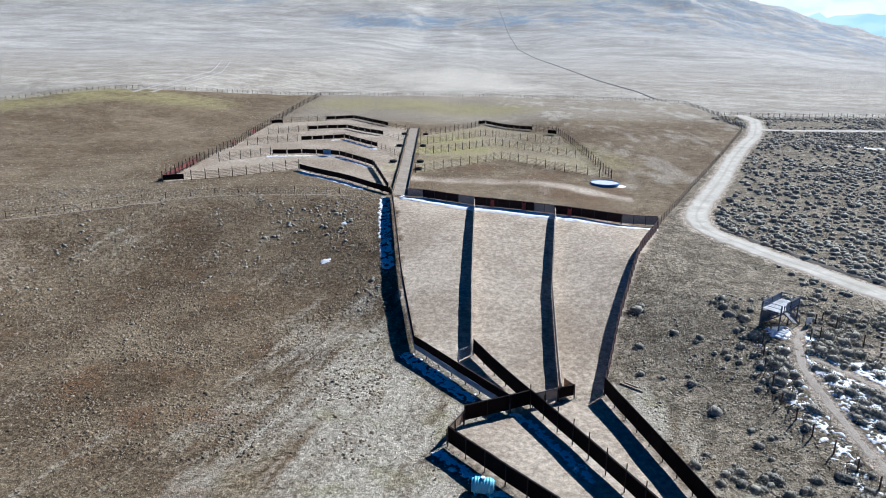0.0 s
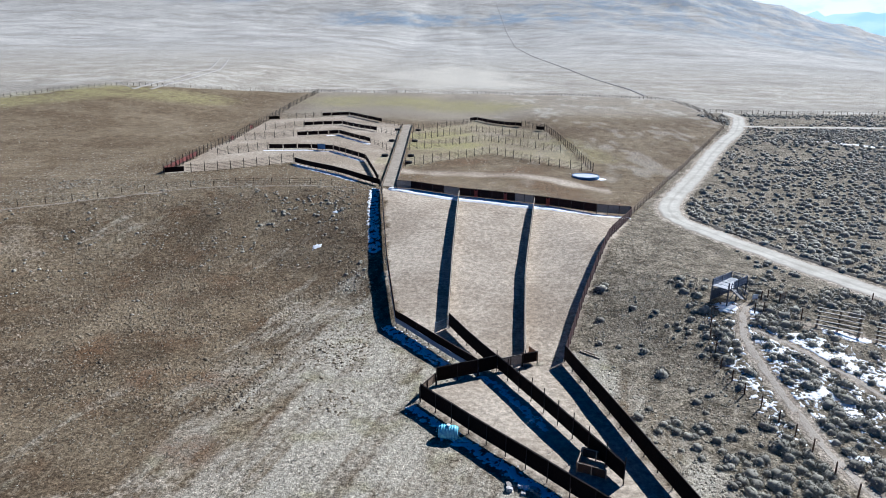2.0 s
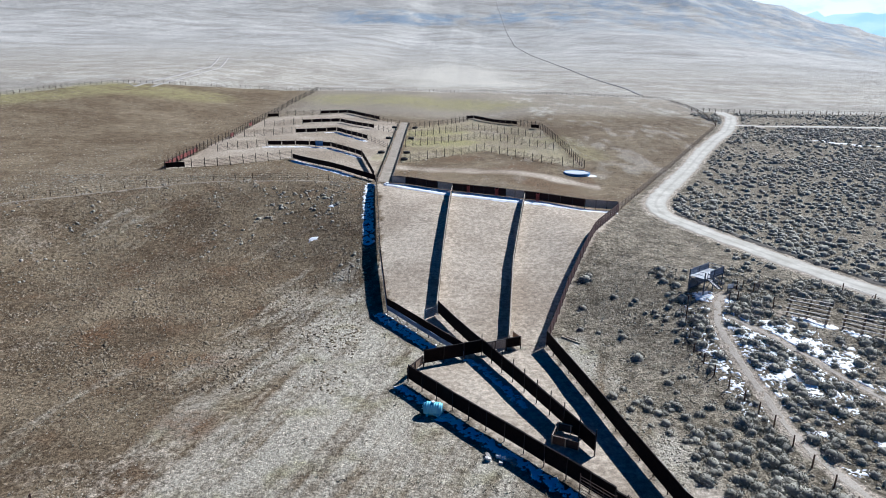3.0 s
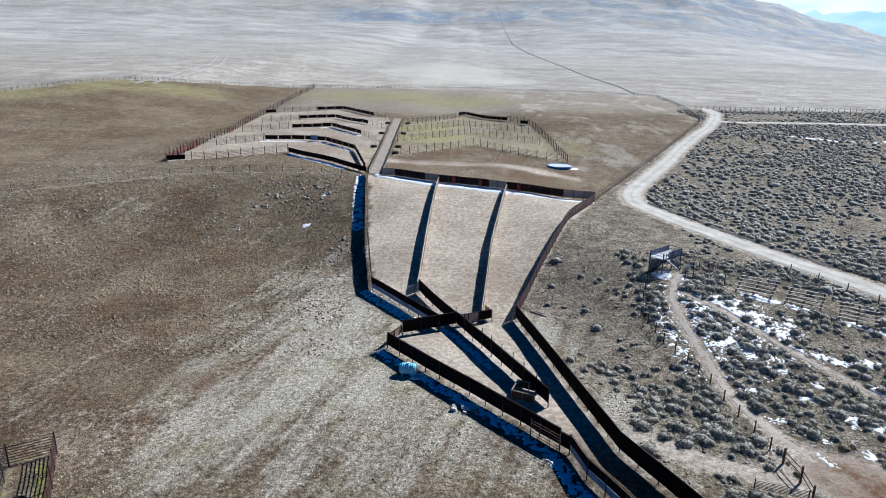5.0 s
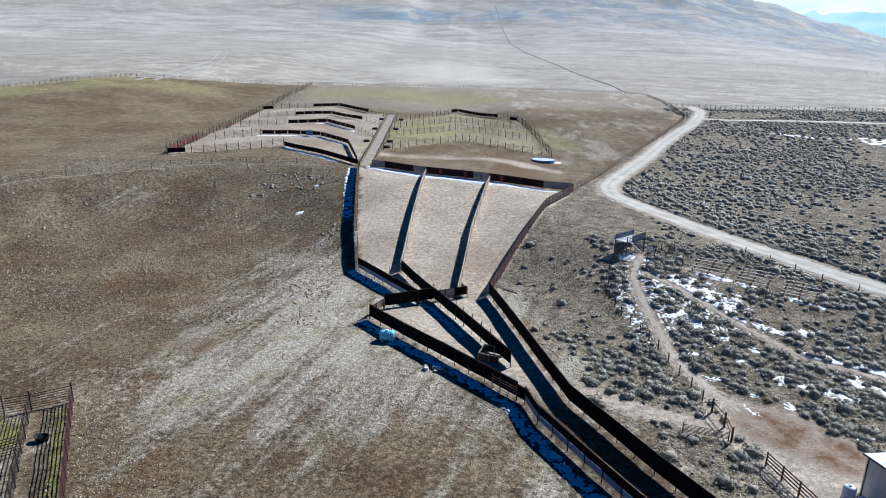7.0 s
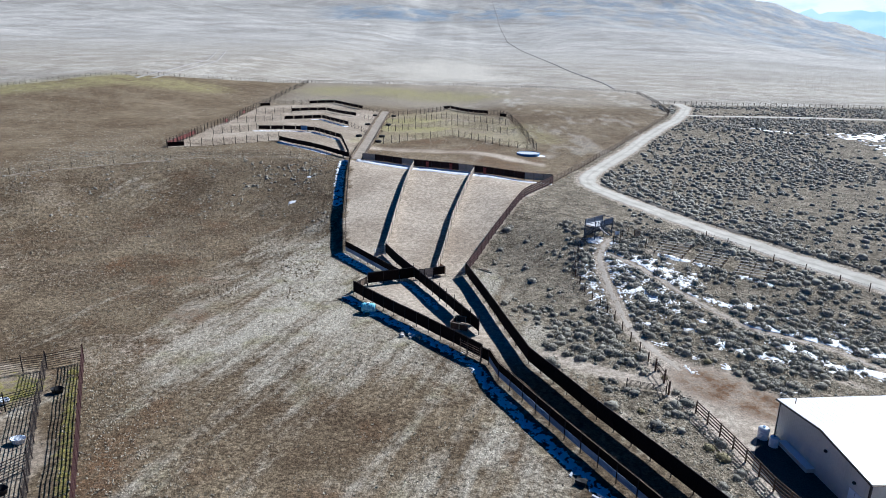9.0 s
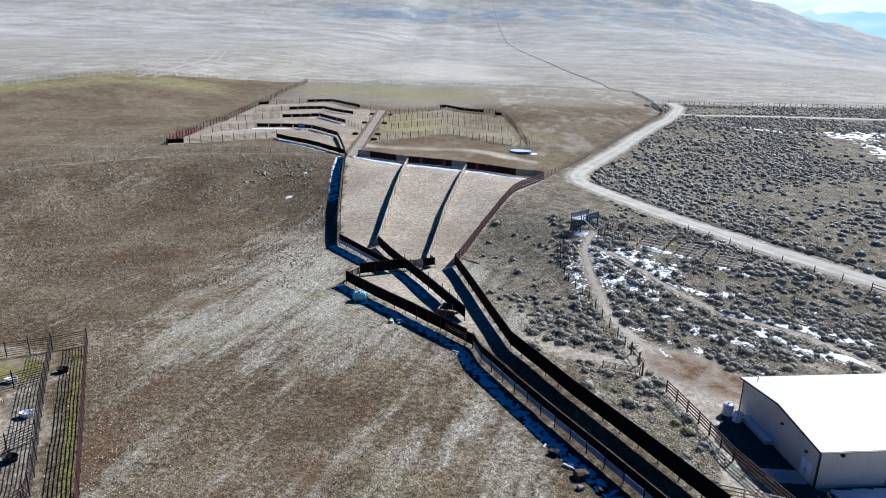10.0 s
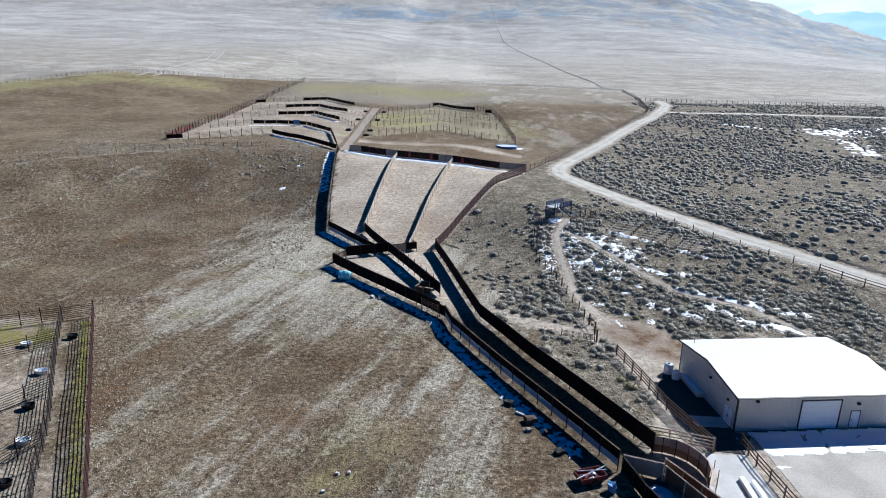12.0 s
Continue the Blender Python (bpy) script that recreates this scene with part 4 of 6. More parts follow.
rail_fence([(70.8, 115.3), (78.5, 106.4), (86, 98)], "two-rail timber fence beside the road", "timber_fence", 1.5, (0.75, 1.3), 3.4, 0.1, 0.06, 0.12, DARK_WOOD, group="timber fences")

# ---- barn ----


def barn():
    """A low gabled metal shed: long side to the yard, ridge along its length."""
    L, D, H, R = 20.0, 14.5, 4.2, 5.05
    ob = thing("metal_barn", at(33.8, 61.9), "cream metal barn with a low white gable roof", "building", turn=radians(6.3))

    def wall(name, x0, y0, x1, y1, holes=(), gable=False):
        """A ribbed wall from one corner to another; holes: from, to, height of its doorways."""
        d = Vector((x1 - x0, y1 - y0, 0))
        n = d.length
        d /= n
        out = Vector((d.y, -d.x, 0))
        bm = bmesh.new()
        cuts = sorted({0.0, n} | {v for h in holes for v in h[:2]} | ({n / 2} if gable else set()))
        for a, b in zip(cuts, cuts[1:]):
            low = max([h[2] for h in holes if h[0] <= a + 1e-6 and b <= h[1] + 1e-6] or [0.0])
            tops = [H + (R - H) * (1 - abs(v / n * 2 - 1)) if gable else H for v in (a, b)]
            ring = []
            for v, top in ((a, tops[0]), (b, tops[1])):
                for z in (low, top):
                    for o in (0.0, -0.16):
                        p = Vector((x0, y0, z)) + d * v + out * o
                        ring.append(bm.verts.new(p))
            f = ring
            for q in ((0, 4, 6, 2), (1, 3, 7, 5), (2, 6, 7, 3), (0, 1, 5, 4), (0, 2, 3, 1), (4, 5, 7, 6)):
                bm.faces.new([f[i] for i in q])
        bmesh.ops.remove_doubles(bm, verts=bm.verts, dist=0.001)
        bmesh.ops.recalc_face_normals(bm, faces=bm.faces)
        w = part(name, bm, SIDING, ob)
        ribs = bmesh.new()
        k = 0.15
        while k < n:
            if not any(h[0] - 0.05 < k < h[1] + 0.05 for h in holes):
                top = H + (R - H) * (1 - abs(k / n * 2 - 1)) if gable else H
                c = Vector((x0, y0, 0)) + d * k + out * 0.015
                m = Matrix.Translation(c) @ Matrix((d, out, Vector((0, 0, 1)))).transposed().to_4x4()
                box(ribs, -0.025, 0.025, -0.015, 0.02, 0.02, top - 0.05, m)
            k += 0.3
        tagged(part("ribs", ribs, SIDING, w), kind="stuff")
        return w

    gable_w = wall("gable_wall", 0, D, 0, 0, [(D - 2.35, D - 0.75, 2.12)], True)
    front = wall("front_wall", 0, 0, L, 0, [(7.6, 12.2, 3.55), (13.7, 14.75, 2.1)])
    wall("rear_wall", L, D, 0, D)
    wall("far_gable_wall", L, 0, L, D, gable=True)
    for name, a, b, za, zb in (("roof_slope", -0.25, D / 2, H - 0.02, R + 0.05), ("roof_slope", D / 2, D + 0.25, R + 0.05, H - 0.02)):
        bm = bmesh.new()
        vs = [bm.verts.new((x, y, z + o)) for o in (0.02, 0.14) for x, y, z in ((-0.25, a, za), (L + 0.25, a, za), (L + 0.25, b, zb), (-0.25, b, zb))]
        for q in ((3, 2, 1, 0), (4, 5, 6, 7), (0, 1, 5, 4), (1, 2, 6, 5), (2, 3, 7, 6), (3, 0, 4, 7)):
            bm.faces.new([vs[i] for i in q])
        slope = part(name, bm, ROOF, ob)
        ribs = bmesh.new()
        for i in range(34):
            x = -0.2 + i * 0.615
            v = [ribs.verts.new((x + sx, y, z + 0.14 + sz)) for y, z in ((a, za), (b, zb)) for sx, sz in ((-0.03, 0), (0, 0.014), (0.03, 0))]
            ribs.faces.new((v[0], v[1], v[4], v[3]))
            ribs.faces.new((v[1], v[2], v[5], v[4]))
        tagged(part("roof_ribs", ribs, ROOF, slope), kind="stuff")
    # dark trim: corner boards, rake and gutter
    for x, y in ((-0.05, -0.05),):
        box(bm := bmesh.new(), x - 0.06, x + 0.1, y - 0.06, y + 0.1, 0, H - 0.02)
        part("corner_trim", bm, TRIM, ob)
    for y0, z0, y1, z1 in ((-0.25, H + 0.02, D / 2, R + 0.09), (D / 2, R + 0.09, D + 0.25, H + 0.02)):
        bm = bmesh.new()
        rod(bm, (-0.29, y0, z0), (-0.29, y1, z1), 0.1, 6)
        part("rake_trim", bm, TRIM, ob)
    box(bm := bmesh.new(), -0.2, L + 0.2, -0.38, -0.26, H - 0.06, H + 0.06)
    part("gutter", bm, PALE_WOOD, ob)
    rod(bm := bmesh.new(), (-0.08, D - 0.3, 0), (-0.08, D - 0.3, H), 0.05)
    part("downspout", bm, TRIM, ob)
    # doors
    dbl = part("double_door", box(bmesh.new(), -0.07, 0.06, 0.75, 2.35, 0.02, 2.12), DOORWHITE, ob, "white double door")
    part("door_split", box(bmesh.new(), -0.08, -0.07, 1.54, 1.56, 0.05, 2.1), TRIM, dbl)
    for y in (1.45, 1.65):
        part("door_handle", box(bmesh.new(), -0.13, -0.075, y - 0.03, y + 0.03, 0.95, 1.1, bevel=0.01), TRIM, dbl)
    big = part("overhead_door", box(bmesh.new(), 7.6, 12.2, -0.02, 0.06, 0.02, 3.55), DOORWHITE, ob, "white sectional overhead door")
    for z in (0.7, 1.4, 2.1, 2.8):
        part("door_seam", box(bmesh.new(), 7.62, 12.18, -0.028, -0.018, z, z + 0.025), SIDING, big)
    for x0, x1, z0, z1 in ((7.45, 7.6, 0, 3.7), (12.2, 12.35, 0, 3.7), (7.6, 12.2, 3.55, 3.7)):
        part("door_trim", box(bmesh.new(), x0, x1, -0.06, 0.0, z0, z1), TRIM, ob)
    man = part("side_door", box(bmesh.new(), 13.7, 14.75, -0.02, 0.06, 0.02, 2.1), DOORWHITE, ob, "white steel side door")
    part("door_handle", box(bmesh.new(), 13.82, 13.9, -0.08, -0.02, 0.95, 1.08, bevel=0.01), TRIM, man)
    for x0, x1, z0, z1 in ((13.62, 13.7, 0, 2.18), (14.75, 14.83, 0, 2.18), (13.7, 14.75, 2.1, 2.18)):
        part("door_trim", box(bmesh.new(), x0, x1, -0.045, 0.0, z0, z1), TRIM, ob)
    # wall lamps and vents
    for p in ((2.2, -0.12, 3.75), (14.3, -0.12, 3.1)):
        bm = bmesh.new()
        bmesh.ops.create_uvsphere(bm, u_segments=14, v_segments=8, radius=0.24, matrix=Matrix.Translation(p) @ Matrix.Diagonal((1, 0.9, 0.75, 1)))
        part("wall_lamp", bm, TRIM, ob, "dark dome wall lamp", True)
    for p in ((-0.1, 6.2, 3.4), (-0.1, 1.9, 2.9)):
        bm = bmesh.new()
        bmesh.ops.create_uvsphere(bm, u_segments=12, v_segments=8, radius=0.2, matrix=Matrix.Translation(p) @ Matrix.Diagonal((0.9, 1, 0.75, 1)))
        part("wall_lamp", bm, TRIM, ob, "dark dome wall lamp", True)
    rod(bm := bmesh.new(), (1.0, D - 1.2, R - 0.7), (1.0, D - 1.2, R + 0.2), 0.05)
    rod(bm, (1.0, D - 1.2, R + 0.15), (0.5, D - 1.4, R + 0.3), 0.04)
    part("roof_mast", bm, PALE_WOOD, ob, "small bent vent mast")
    for x0, x1 in ((0.05, 7.44), (12.36, 13.61), (14.84, L)):
        part("foundation", box(bmesh.new(), x0, x1, -0.07, -0.036, -0.1, 0.28), CONCRETE, ob, "bare concrete footing")
    # a floor keeps the shed closed
    part("slab", box(bmesh.new(), 0.1, L - 0.1, 0.1, D - 0.1, -0.3, 0.03), CONCRETE, ob)
    return ob


barn()
m_barn = Matrix.Translation(at(33.8, 61.9)) @ Matrix.Rotation(radians(6.3), 4, "Z")


def slab(name, corners, label, lift=0.06, material=None):
    bm = bmesh.new()
    up = [bm.verts.new(at(x, y, lift)) for x, y in corners]
    dn = [bm.verts.new(at(x, y, -0.3)) for x, y in corners]
    bm.faces.new(up)
    for i in range(len(up)):
        j = (i + 1) % len(up)
        bm.faces.new((up[i], dn[i], dn[j], up[j]))
    bmesh.ops.recalc_face_normals(bm, faces=bm.faces)
    return tagged(part(name, bm, material or CONCRETE), label, "paving", kind="structure")


slab("concrete_pad", [(27.9, 57.2), (27.2, 49), (28.5, 43.5), (33.5, 43.5), (33.2, 57.2)], "pale concrete pad beside the crowding tub", 0.08)
# dark slab added to deepen the barn's shade on the ground
slab("asphalt_strip", [(26.9, 69.5), (29.8, 75.0), (33.2, 75.4), (33.9, 61.6), (35.4, 60.9), (33.2, 57.4), (30.5, 57.8)], "dark ground strip painted for the barn's shade beside the fence", 0.05, BARN_SHADE)
slab("door_pad", [(29.8, 64.8), (29.9, 62.6), (33.5, 62.4), (33.4, 64.6)], "grey concrete pad at the barn's double door", 0.1)
slab("yard_apron", [(35.5, 61.0), (36.2, 44), (70, 44), (70, 65.2)], "pale gravel apron in front of the barn", 0.04, APRON)
lean = thing("wall_bench", m_barn @ Vector((-0.45, 7.2, 0)), "long low white box along the barn wall", "bench", turn=radians(6.3))
part("box", box(bmesh.new(), -0.45, 0.35, 0, 5.0, 0.12, 0.62, bevel=0.03), SIDING, lean)
part("lid", box(bmesh.new(), -0.5, 0.38, -0.05, 5.05, 0.62, 0.68), DOORWHITE, lean)
for y in (0.3, 4.7):
    part("foot", box(bmesh.new(), -0.4, 0.3, y - 0.1, y + 0.1, -0.15, 0.12), DARK_WOOD, lean)


def upright_tank(p):
    ob = thing("water_tank", p, "white plastic upright water tank with a domed top", "tank", "white water tanks")
    bm = bmesh.new()
    prof = [(0.0, 0.0), (0.68, 0.0), (0.7, 0.05)]
    for i in range(4):
        prof += [(0.7, 0.1 + 0.32 * i), (0.66, 0.14 + 0.32 * i), (0.66, 0.2 + 0.32 * i), (0.7, 0.24 + 0.32 * i)]
    prof += [(0.68, 1.4), (0.5, 1.55), (0.25, 1.62), (0.0, 1.63)]
    vs = [bm.verts.new((r, 0, z)) for r, z in prof]
    es = [bm.edges.new((a, b)) for a, b in zip(vs, vs[1:])]
    bmesh.ops.spin(bm, geom=vs + es, cent=(0, 0, 0), axis=(0, 0, 1), angle=math.tau, steps=20, use_duplicate=False)
    bmesh.ops.remove_doubles(bm, verts=bm.verts, dist=0.001)
    part("tank", bm, TANKWHITE, ob, smooth=True)
    rod(bm := bmesh.new(), (0, 0, 1.6), (0, 0, 1.7), 0.2, 12)
    part("lid", bm, BLUEPAINT, ob, "round blue lid")
    return ob


tank = upright_tank(at(30.5, 75.3))
tank.matrix_basis = Matrix.Translation(at(30.5, 75.3)) @ Matrix.Diagonal((0.85, 0.85, 0.9, 1))
copy_thing(tank, Matrix.Translation(at(31.0, 73.8)) @ Matrix.Diagonal((0.85, 0.85, 0.85, 1)))

# ---- tanks of the corral ----


def ribbed_tank():
    ob = thing("plastic_tank", at(-18.2, 108.2), "turquoise ribbed plastic water tank beside the wall", "tank", turn=radians(-6))
    bm = bmesh.new()
    n = 15
    rings = []
    for i in range(n * 2 + 1):
        x = -1.1 + 2.2 * i / (n * 2)
        end = 0.8 + 0.2 * ease(0.0, 0.15, min(i, n * 2 - i) / (n * 2))
        r = (0.78 if i % 4 < 2 else 0.72) * end
        rings.append([bm.verts.new((x, r * 1.02 * math.cos(a), 0.86 + r * math.sin(a) * 1.08)) for a in [j * math.tau / 20 for j in range(20)]])
    for p, q in zip(rings, rings[1:]):
        for j in range(20):
            bm.faces.new((p[j], p[(j + 1) % 20], q[(j + 1) % 20], q[j]))
    bm.faces.new(rings[0][::-1])
    bm.faces.new(rings[-1])
    bmesh.ops.recalc_face_normals(bm, faces=bm.faces)
    part("shell", bm, TANKBLUE, ob, smooth=True)
    rod(bm := bmesh.new(), (0.0, 0, 1.68), (0.0, 0, 1.8), 0.22, 14)
    part("lid", bm, TANKWHITE, ob, "pale screw lid")
    for x in (-0.7, 0.7):
        part("cradle", box(bmesh.new(), x - 0.12, x + 0.12, -0.6, 0.6, -0.1, 0.25, bevel=0.02), TANKBLUE, ob)
    return ob


ribbed_tank()


def stock_tank():
    ob = thing("stock_tank", at(19.6, 236.5), "wide round stock tank filled with white ice", "tank")
    bm = bmesh.new()
    prof = [(3.9, -0.2), (3.95, 0.62), (3.85, 0.66), (3.78, 0.6), (3.75, 0.3)]
    ring = [[bm.verts.new((r * math.cos(a), r * math.sin(a), z)) for r, z in prof] for a in [i * math.tau / 40 for i in range(40)]]
    for p, q in zip(ring, ring[1:] + ring[:1]):
        for i in range(len(prof) - 1):
            bm.faces.new((p[i], q[i], q[i + 1], p[i + 1]))
    part("rim", bm, BLUEPAINT, ob, smooth=True)
    bmesh.ops.create_circle(bm := bmesh.new(), cap_ends=True, segments=40, radius=3.78, matrix=Matrix.Translation((0, 0, 0.48)))
    part("ice", bm, WATER, ob, "white sheet of ice")
    return ob


stock_tank()

# ---- viewing stand ----


def viewing_stand():
    """A raised timber deck on braced posts, railed round, with a stair along its side."""
    ob = thing("viewing_stand", at(22.1, 141.2), "blue-grey timber viewing stand with a pale deck on braced posts", "platform", turn=radians(41.5))
    L, B, H = 5.7, 2.6, 2.7
    m = ob.matrix_basis
    for x in (0.0, L / 2, L):
        for y in (0.0, -B):
            part("leg", box(bmesh.new(), x - 0.08, x + 0.08, y - 0.08, y + 0.08, -0.8, H + 1.05), STANDGREY, ob)
    for i in range(18):
        y = -i * B / 17
        part("deck_board", box(bmesh.new(), -0.12, L + 0.12, y - 0.065, y + 0.065, H, H + 0.05), DECKGREY, ob)
    for y in (0.0, -B):
        part("joist", box(bmesh.new(), -0.1, L + 0.1, y - 0.05, y + 0.05, H - 0.28, H - 0.005), STANDGREY, ob)
    for x in (0.0, L / 2, L):
        part("joist", box(bmesh.new(), x - 0.05, x + 0.05, -B - 0.05, 0.05, H - 0.5, H - 0.285), STANDGREY, ob)
    runs = [((0, 0), (L, 0)), ((L, 0), (L, -B)), ((1.5, -B), (L, -B)), ((0, 0), (0, -B))]
    for (ax, ay), (bx, by) in runs:
        for z, w in ((0.2, 0.27), (0.5, 0.27), (0.8, 0.27), (1.04, 0.1)) if ay == by else ((0.5, 0.06), (1.04, 0.08)):
            beam("guard_rail", ob, m @ Vector((ax, ay, H + z)), m @ Vector((bx, by, H + z)), 0.045, w, GREYRAIL)
    # dark boards added in place of the deep shade under the deck
    for i in range(6):
        z = 0.15 + i * 0.29
        part("back_board", box(bmesh.new(), -0.05, L + 0.05, 0.09, 0.13, z, z + 0.26), STANDGREY, ob)
    beam("cross_brace", ob, m @ Vector((0, -B, 0.4)), m @ Vector((L / 2, -B, H - 0.3)), 0.05, 0.14, STANDGREY)
    beam("cross_brace", ob, m @ Vector((0, 0, 0.4)), m @ Vector((0, -B, H - 0.3)), 0.05, 0.14, STANDGREY)
    top, foot = 0.6, 4.3
    for y in (-B - 0.08, -B - 1.0):
        beam("stringer", ob, m @ Vector((top, y, H - 0.05)), m @ Vector((foot, y, 0.25)), 0.06, 0.26, STANDGREY)
        beam("handrail", ob, m @ Vector((top, y, H + 0.95)), m @ Vector((foot, y, 1.25)), 0.05, 0.14, GREYRAIL)
        for k in (0.02, 0.99):
            p = Vector((top + (foot - top) * k, y, H + (0.25 - H) * k))
            beam("newel", ob, m @ (p - Vector((0, 0, 0.3))), m @ (p + Vector((0.001, 0, 1.0))), 0.09, 0.09, STANDGREY)
    for i in range(12):
        k = (i + 0.5) / 12
        a = Vector((top + (foot - top) * k, -B - 0.08, H + (0.25 - H) * k))
        beam("tread", ob, m @ a, m @ (a + Vector((0, -0.92, 0))), 0.26, 0.05, DECKGREY)
    return ob


viewing_stand()

# dead poles fallen among the posts below the stand
for i in range(16):
    k = i / 15
    u, v = 20.3 - 2.6 * math.sin(k * 2.6) + random.uniform(-0.8, 0.8), 137 - 24 * k + random.uniform(-1, 1)
    a = random.uniform(-2.2, -0.9)
    q = at(u, v, -0.1)
    pole = thing("dead_pole", q, "bare grey dead pole leaning in the dry brush", "pole", "dead poles")
    rod(bm := bmesh.new(), (0, 0, 0), (math.cos(a) * random.uniform(0.8, 2.2), math.sin(a) * random.uniform(0.8, 2.0), random.uniform(0.4, 1.5)), 0.055, 6, 0.025)
    part("shaft", bm, DARK_WOOD, pole)

# posts and boards by the stand
for x, y, h in ((27.1, 136.9, 1.7), (28.5, 137.2, 1.7), (33.1, 135.0, 1.9), (30.0, 141.5, 1.5), (31.2, 142.0, 1.5)):
    p = thing("marker_post", at(x, y), "single weathered timber post beside the path", "post", "marker posts")
    post(p, at(x, y, -0.15), 0.08, h + 0.15, DARK_WOOD, "shaft")
sg = thing("small_sign", at(28.2, 140.6), "small white information panel on two posts", "sign", turn=radians(20))
for x in (0.0, 0.9):
    part("leg", box(bmesh.new(), x - 0.05, x + 0.05, -0.05, 0.05, -0.2, 1.3), DARK_WOOD, sg)
part("panel", box(bmesh.new(), -0.1, 1.0, -0.12, -0.05, 0.55, 1.3, bevel=0.01), TANKWHITE, sg, "blank white panel")
brd = thing("slat_board", at(31.9, 139.6), "weathered slatted board on two posts", "sign board", turn=radians(40))
for x in (0.0, 1.8):
    part("leg", box(bmesh.new(), x - 0.06, x + 0.06, -0.06, 0.06, -0.2, 2.0), DARK_WOOD, brd)
for i in range(5):
    part("slat", box(bmesh.new(), -0.1, 1.9, -0.1, -0.06, 0.55 + i * 0.3, 0.75 + i * 0.3), WOOD, brd)

# ---- benches ----


def bench_row(a, b, label):
    pa, pb = at(*a), at(*b)
    ob = thing("plank_bench", pa, label, "bench", "rows of plank benches")
    z = max(pa.z, pb.z) + 0.42
    pa, pb = Vector((*a, z)), Vector((*b, z))
    beam("seat_plank", ob, pa, pb, 0.26, 0.06, BENCHGREY)
    for k in (0.06, 0.5, 0.94):
        c = pa.lerp(pb, k)
        beam("leg", ob, Vector((c.x, c.y, land(c.x, c.y) - 0.1)), c + Vector((0.001, 0, -0.03)), 0.16, 0.22, WOOD)
    return ob


for f0, f1, b0 in (((34.0, 133.2), (39.2, 130.2), (37.2, 138.3)), ((40.3, 129.2), (45.0, 126.2), (43.5, 134.0)), ((46.3, 124.4), (51.0, 121.6), (49.4, 129.4))):
    for i in range(5):
        k = i / 4
        dx, dy = (b0[0] - f0[0]) * k, (b0[1] - f0[1]) * k
        bench_row((f0[0] + dx, f0[1] + dy), (f1[0] + dx, f1[1] + dy), "sunbleached plank bench on short timber legs")

# ---- loose things ----
for a, b in (((0.2, 130.5), (2.6, 128.2)), ((0.8, 130.6), (2.2, 129.3))):
    lg = thing("loose_pole", at(*a), "pale peeled pole lying on the ground", "pole", "loose poles")
    beam("shaft", lg, at(*a, 0.1), at(*b, 0.1), 0.16, 0.16, PALE_WOOD)


def feed_tub(p, mat, label):
    ob = thing("feed_tub", p, label, "tub", "feed tubs")
    bm = bmesh.new()
    prof = [(0.0, 0.02), (0.42, 0.0), (0.52, 0.55), (0.56, 0.6), (0.5, 0.58), (0.4, 0.12), (0.0, 0.12)]
    ring = [[bm.verts.new((1.5 * r * math.cos(a), r * math.sin(a), z)) for r, z in prof] for a in [i * math.tau / 18 for i in range(18)]]
    for u, v in zip(ring, ring[1:] + ring[:1]):
        for i in range(len(prof) - 1):
            bm.faces.new((u[i], v[i], v[i + 1], u[i + 1]))
    bmesh.ops.remove_doubles(bm, verts=bm.verts, dist=0.001)
    part("shell", bm, mat, ob, smooth=True)
    part("lip", box(bmesh.new(), -0.3, 0.3, 0.5, 0.56, 0.5, 0.6, bevel=0.01), mat, ob)
    return ob


for x, y, mat, label in ((-57.2, 77.5, TANKWHITE, "pale oblong feed tub in a small pen"), (-50.4, 70.0, TANKWHITE, "pale oblong feed tub in a small pen"), (-46.9, 62.0, RUBBER, "black rubber feed tub in a small pen"), (-43.2, 55.3, TANKWHITE, "pale oblong feed tub in a small pen"), (-40.5, 48.4, RUBBER, "black rubber feed tub in a small pen"), (-52.5, 80.5, RUBBER, "black rubber feed tub in a small pen")):
    feed_tub(at(x, y), mat, label)


def scrap_trailer():
    ob = thing("utility_trailer", at(15.8, 52.0), "small red utility trailer loaded with scrap", "trailer", turn=radians(20))
    part("bed", box(bmesh.new(), -1.4, 1.4, -0.8, 0.8, 0.45, 0.52), REDPAINT, ob)
    for y in (-0.8, 0.8):
        part("side", box(bmesh.new(), -1.4, 1.4, y - 0.03, y + 0.03, 0.5, 0.95), REDPAINT, ob)
    for x in (-1.4, 1.4):
        part("end", box(bmesh.new(), x - 0.03, x + 0.03, -0.8, 0.8, 0.5, 0.95), REDPAINT, ob)
    for y in (-0.92, 0.92):
        rod(bm := bmesh.new(), (0, y - 0.09, 0.3), (0, y + 0.09, 0.3), 0.34, 18)
        part("wheel", bm, RUBBER, ob)
    for a, b in (((-1.8, -0.5, 0.98), (1.9, 0.4, 1.1)), ((-1.2, 0.6, 0.98), (1.6, -0.3, 1.2))):
        part("pole", rod(bmesh.new(), a, b, 0.05), GALV, ob, "pale metal pole")
    for i in range(7):
        c = Vector((random.uniform(-1, 1), random.uniform(-0.5, 0.5), random.uniform(0.6, 0.85)))
        box(bm := bmesh.new(), -0.25, 0.25, -0.15, 0.15, -0.12, 0.12, Matrix.Translation(c) @ Euler((random.random(), random.random(), random.random() * 3)).to_matrix().to_4x4(), 0.02)
        part("scrap", bm, (GALV, DARK_WOOD, TANKWHITE)[i % 3], ob)
    rod(bm := bmesh.new(), (1.4, 0, 0.45), (2.5, 0, 0.4), 0.05)
    part("drawbar", bm, REDPAINT, ob)
    return ob


scrap_trailer()


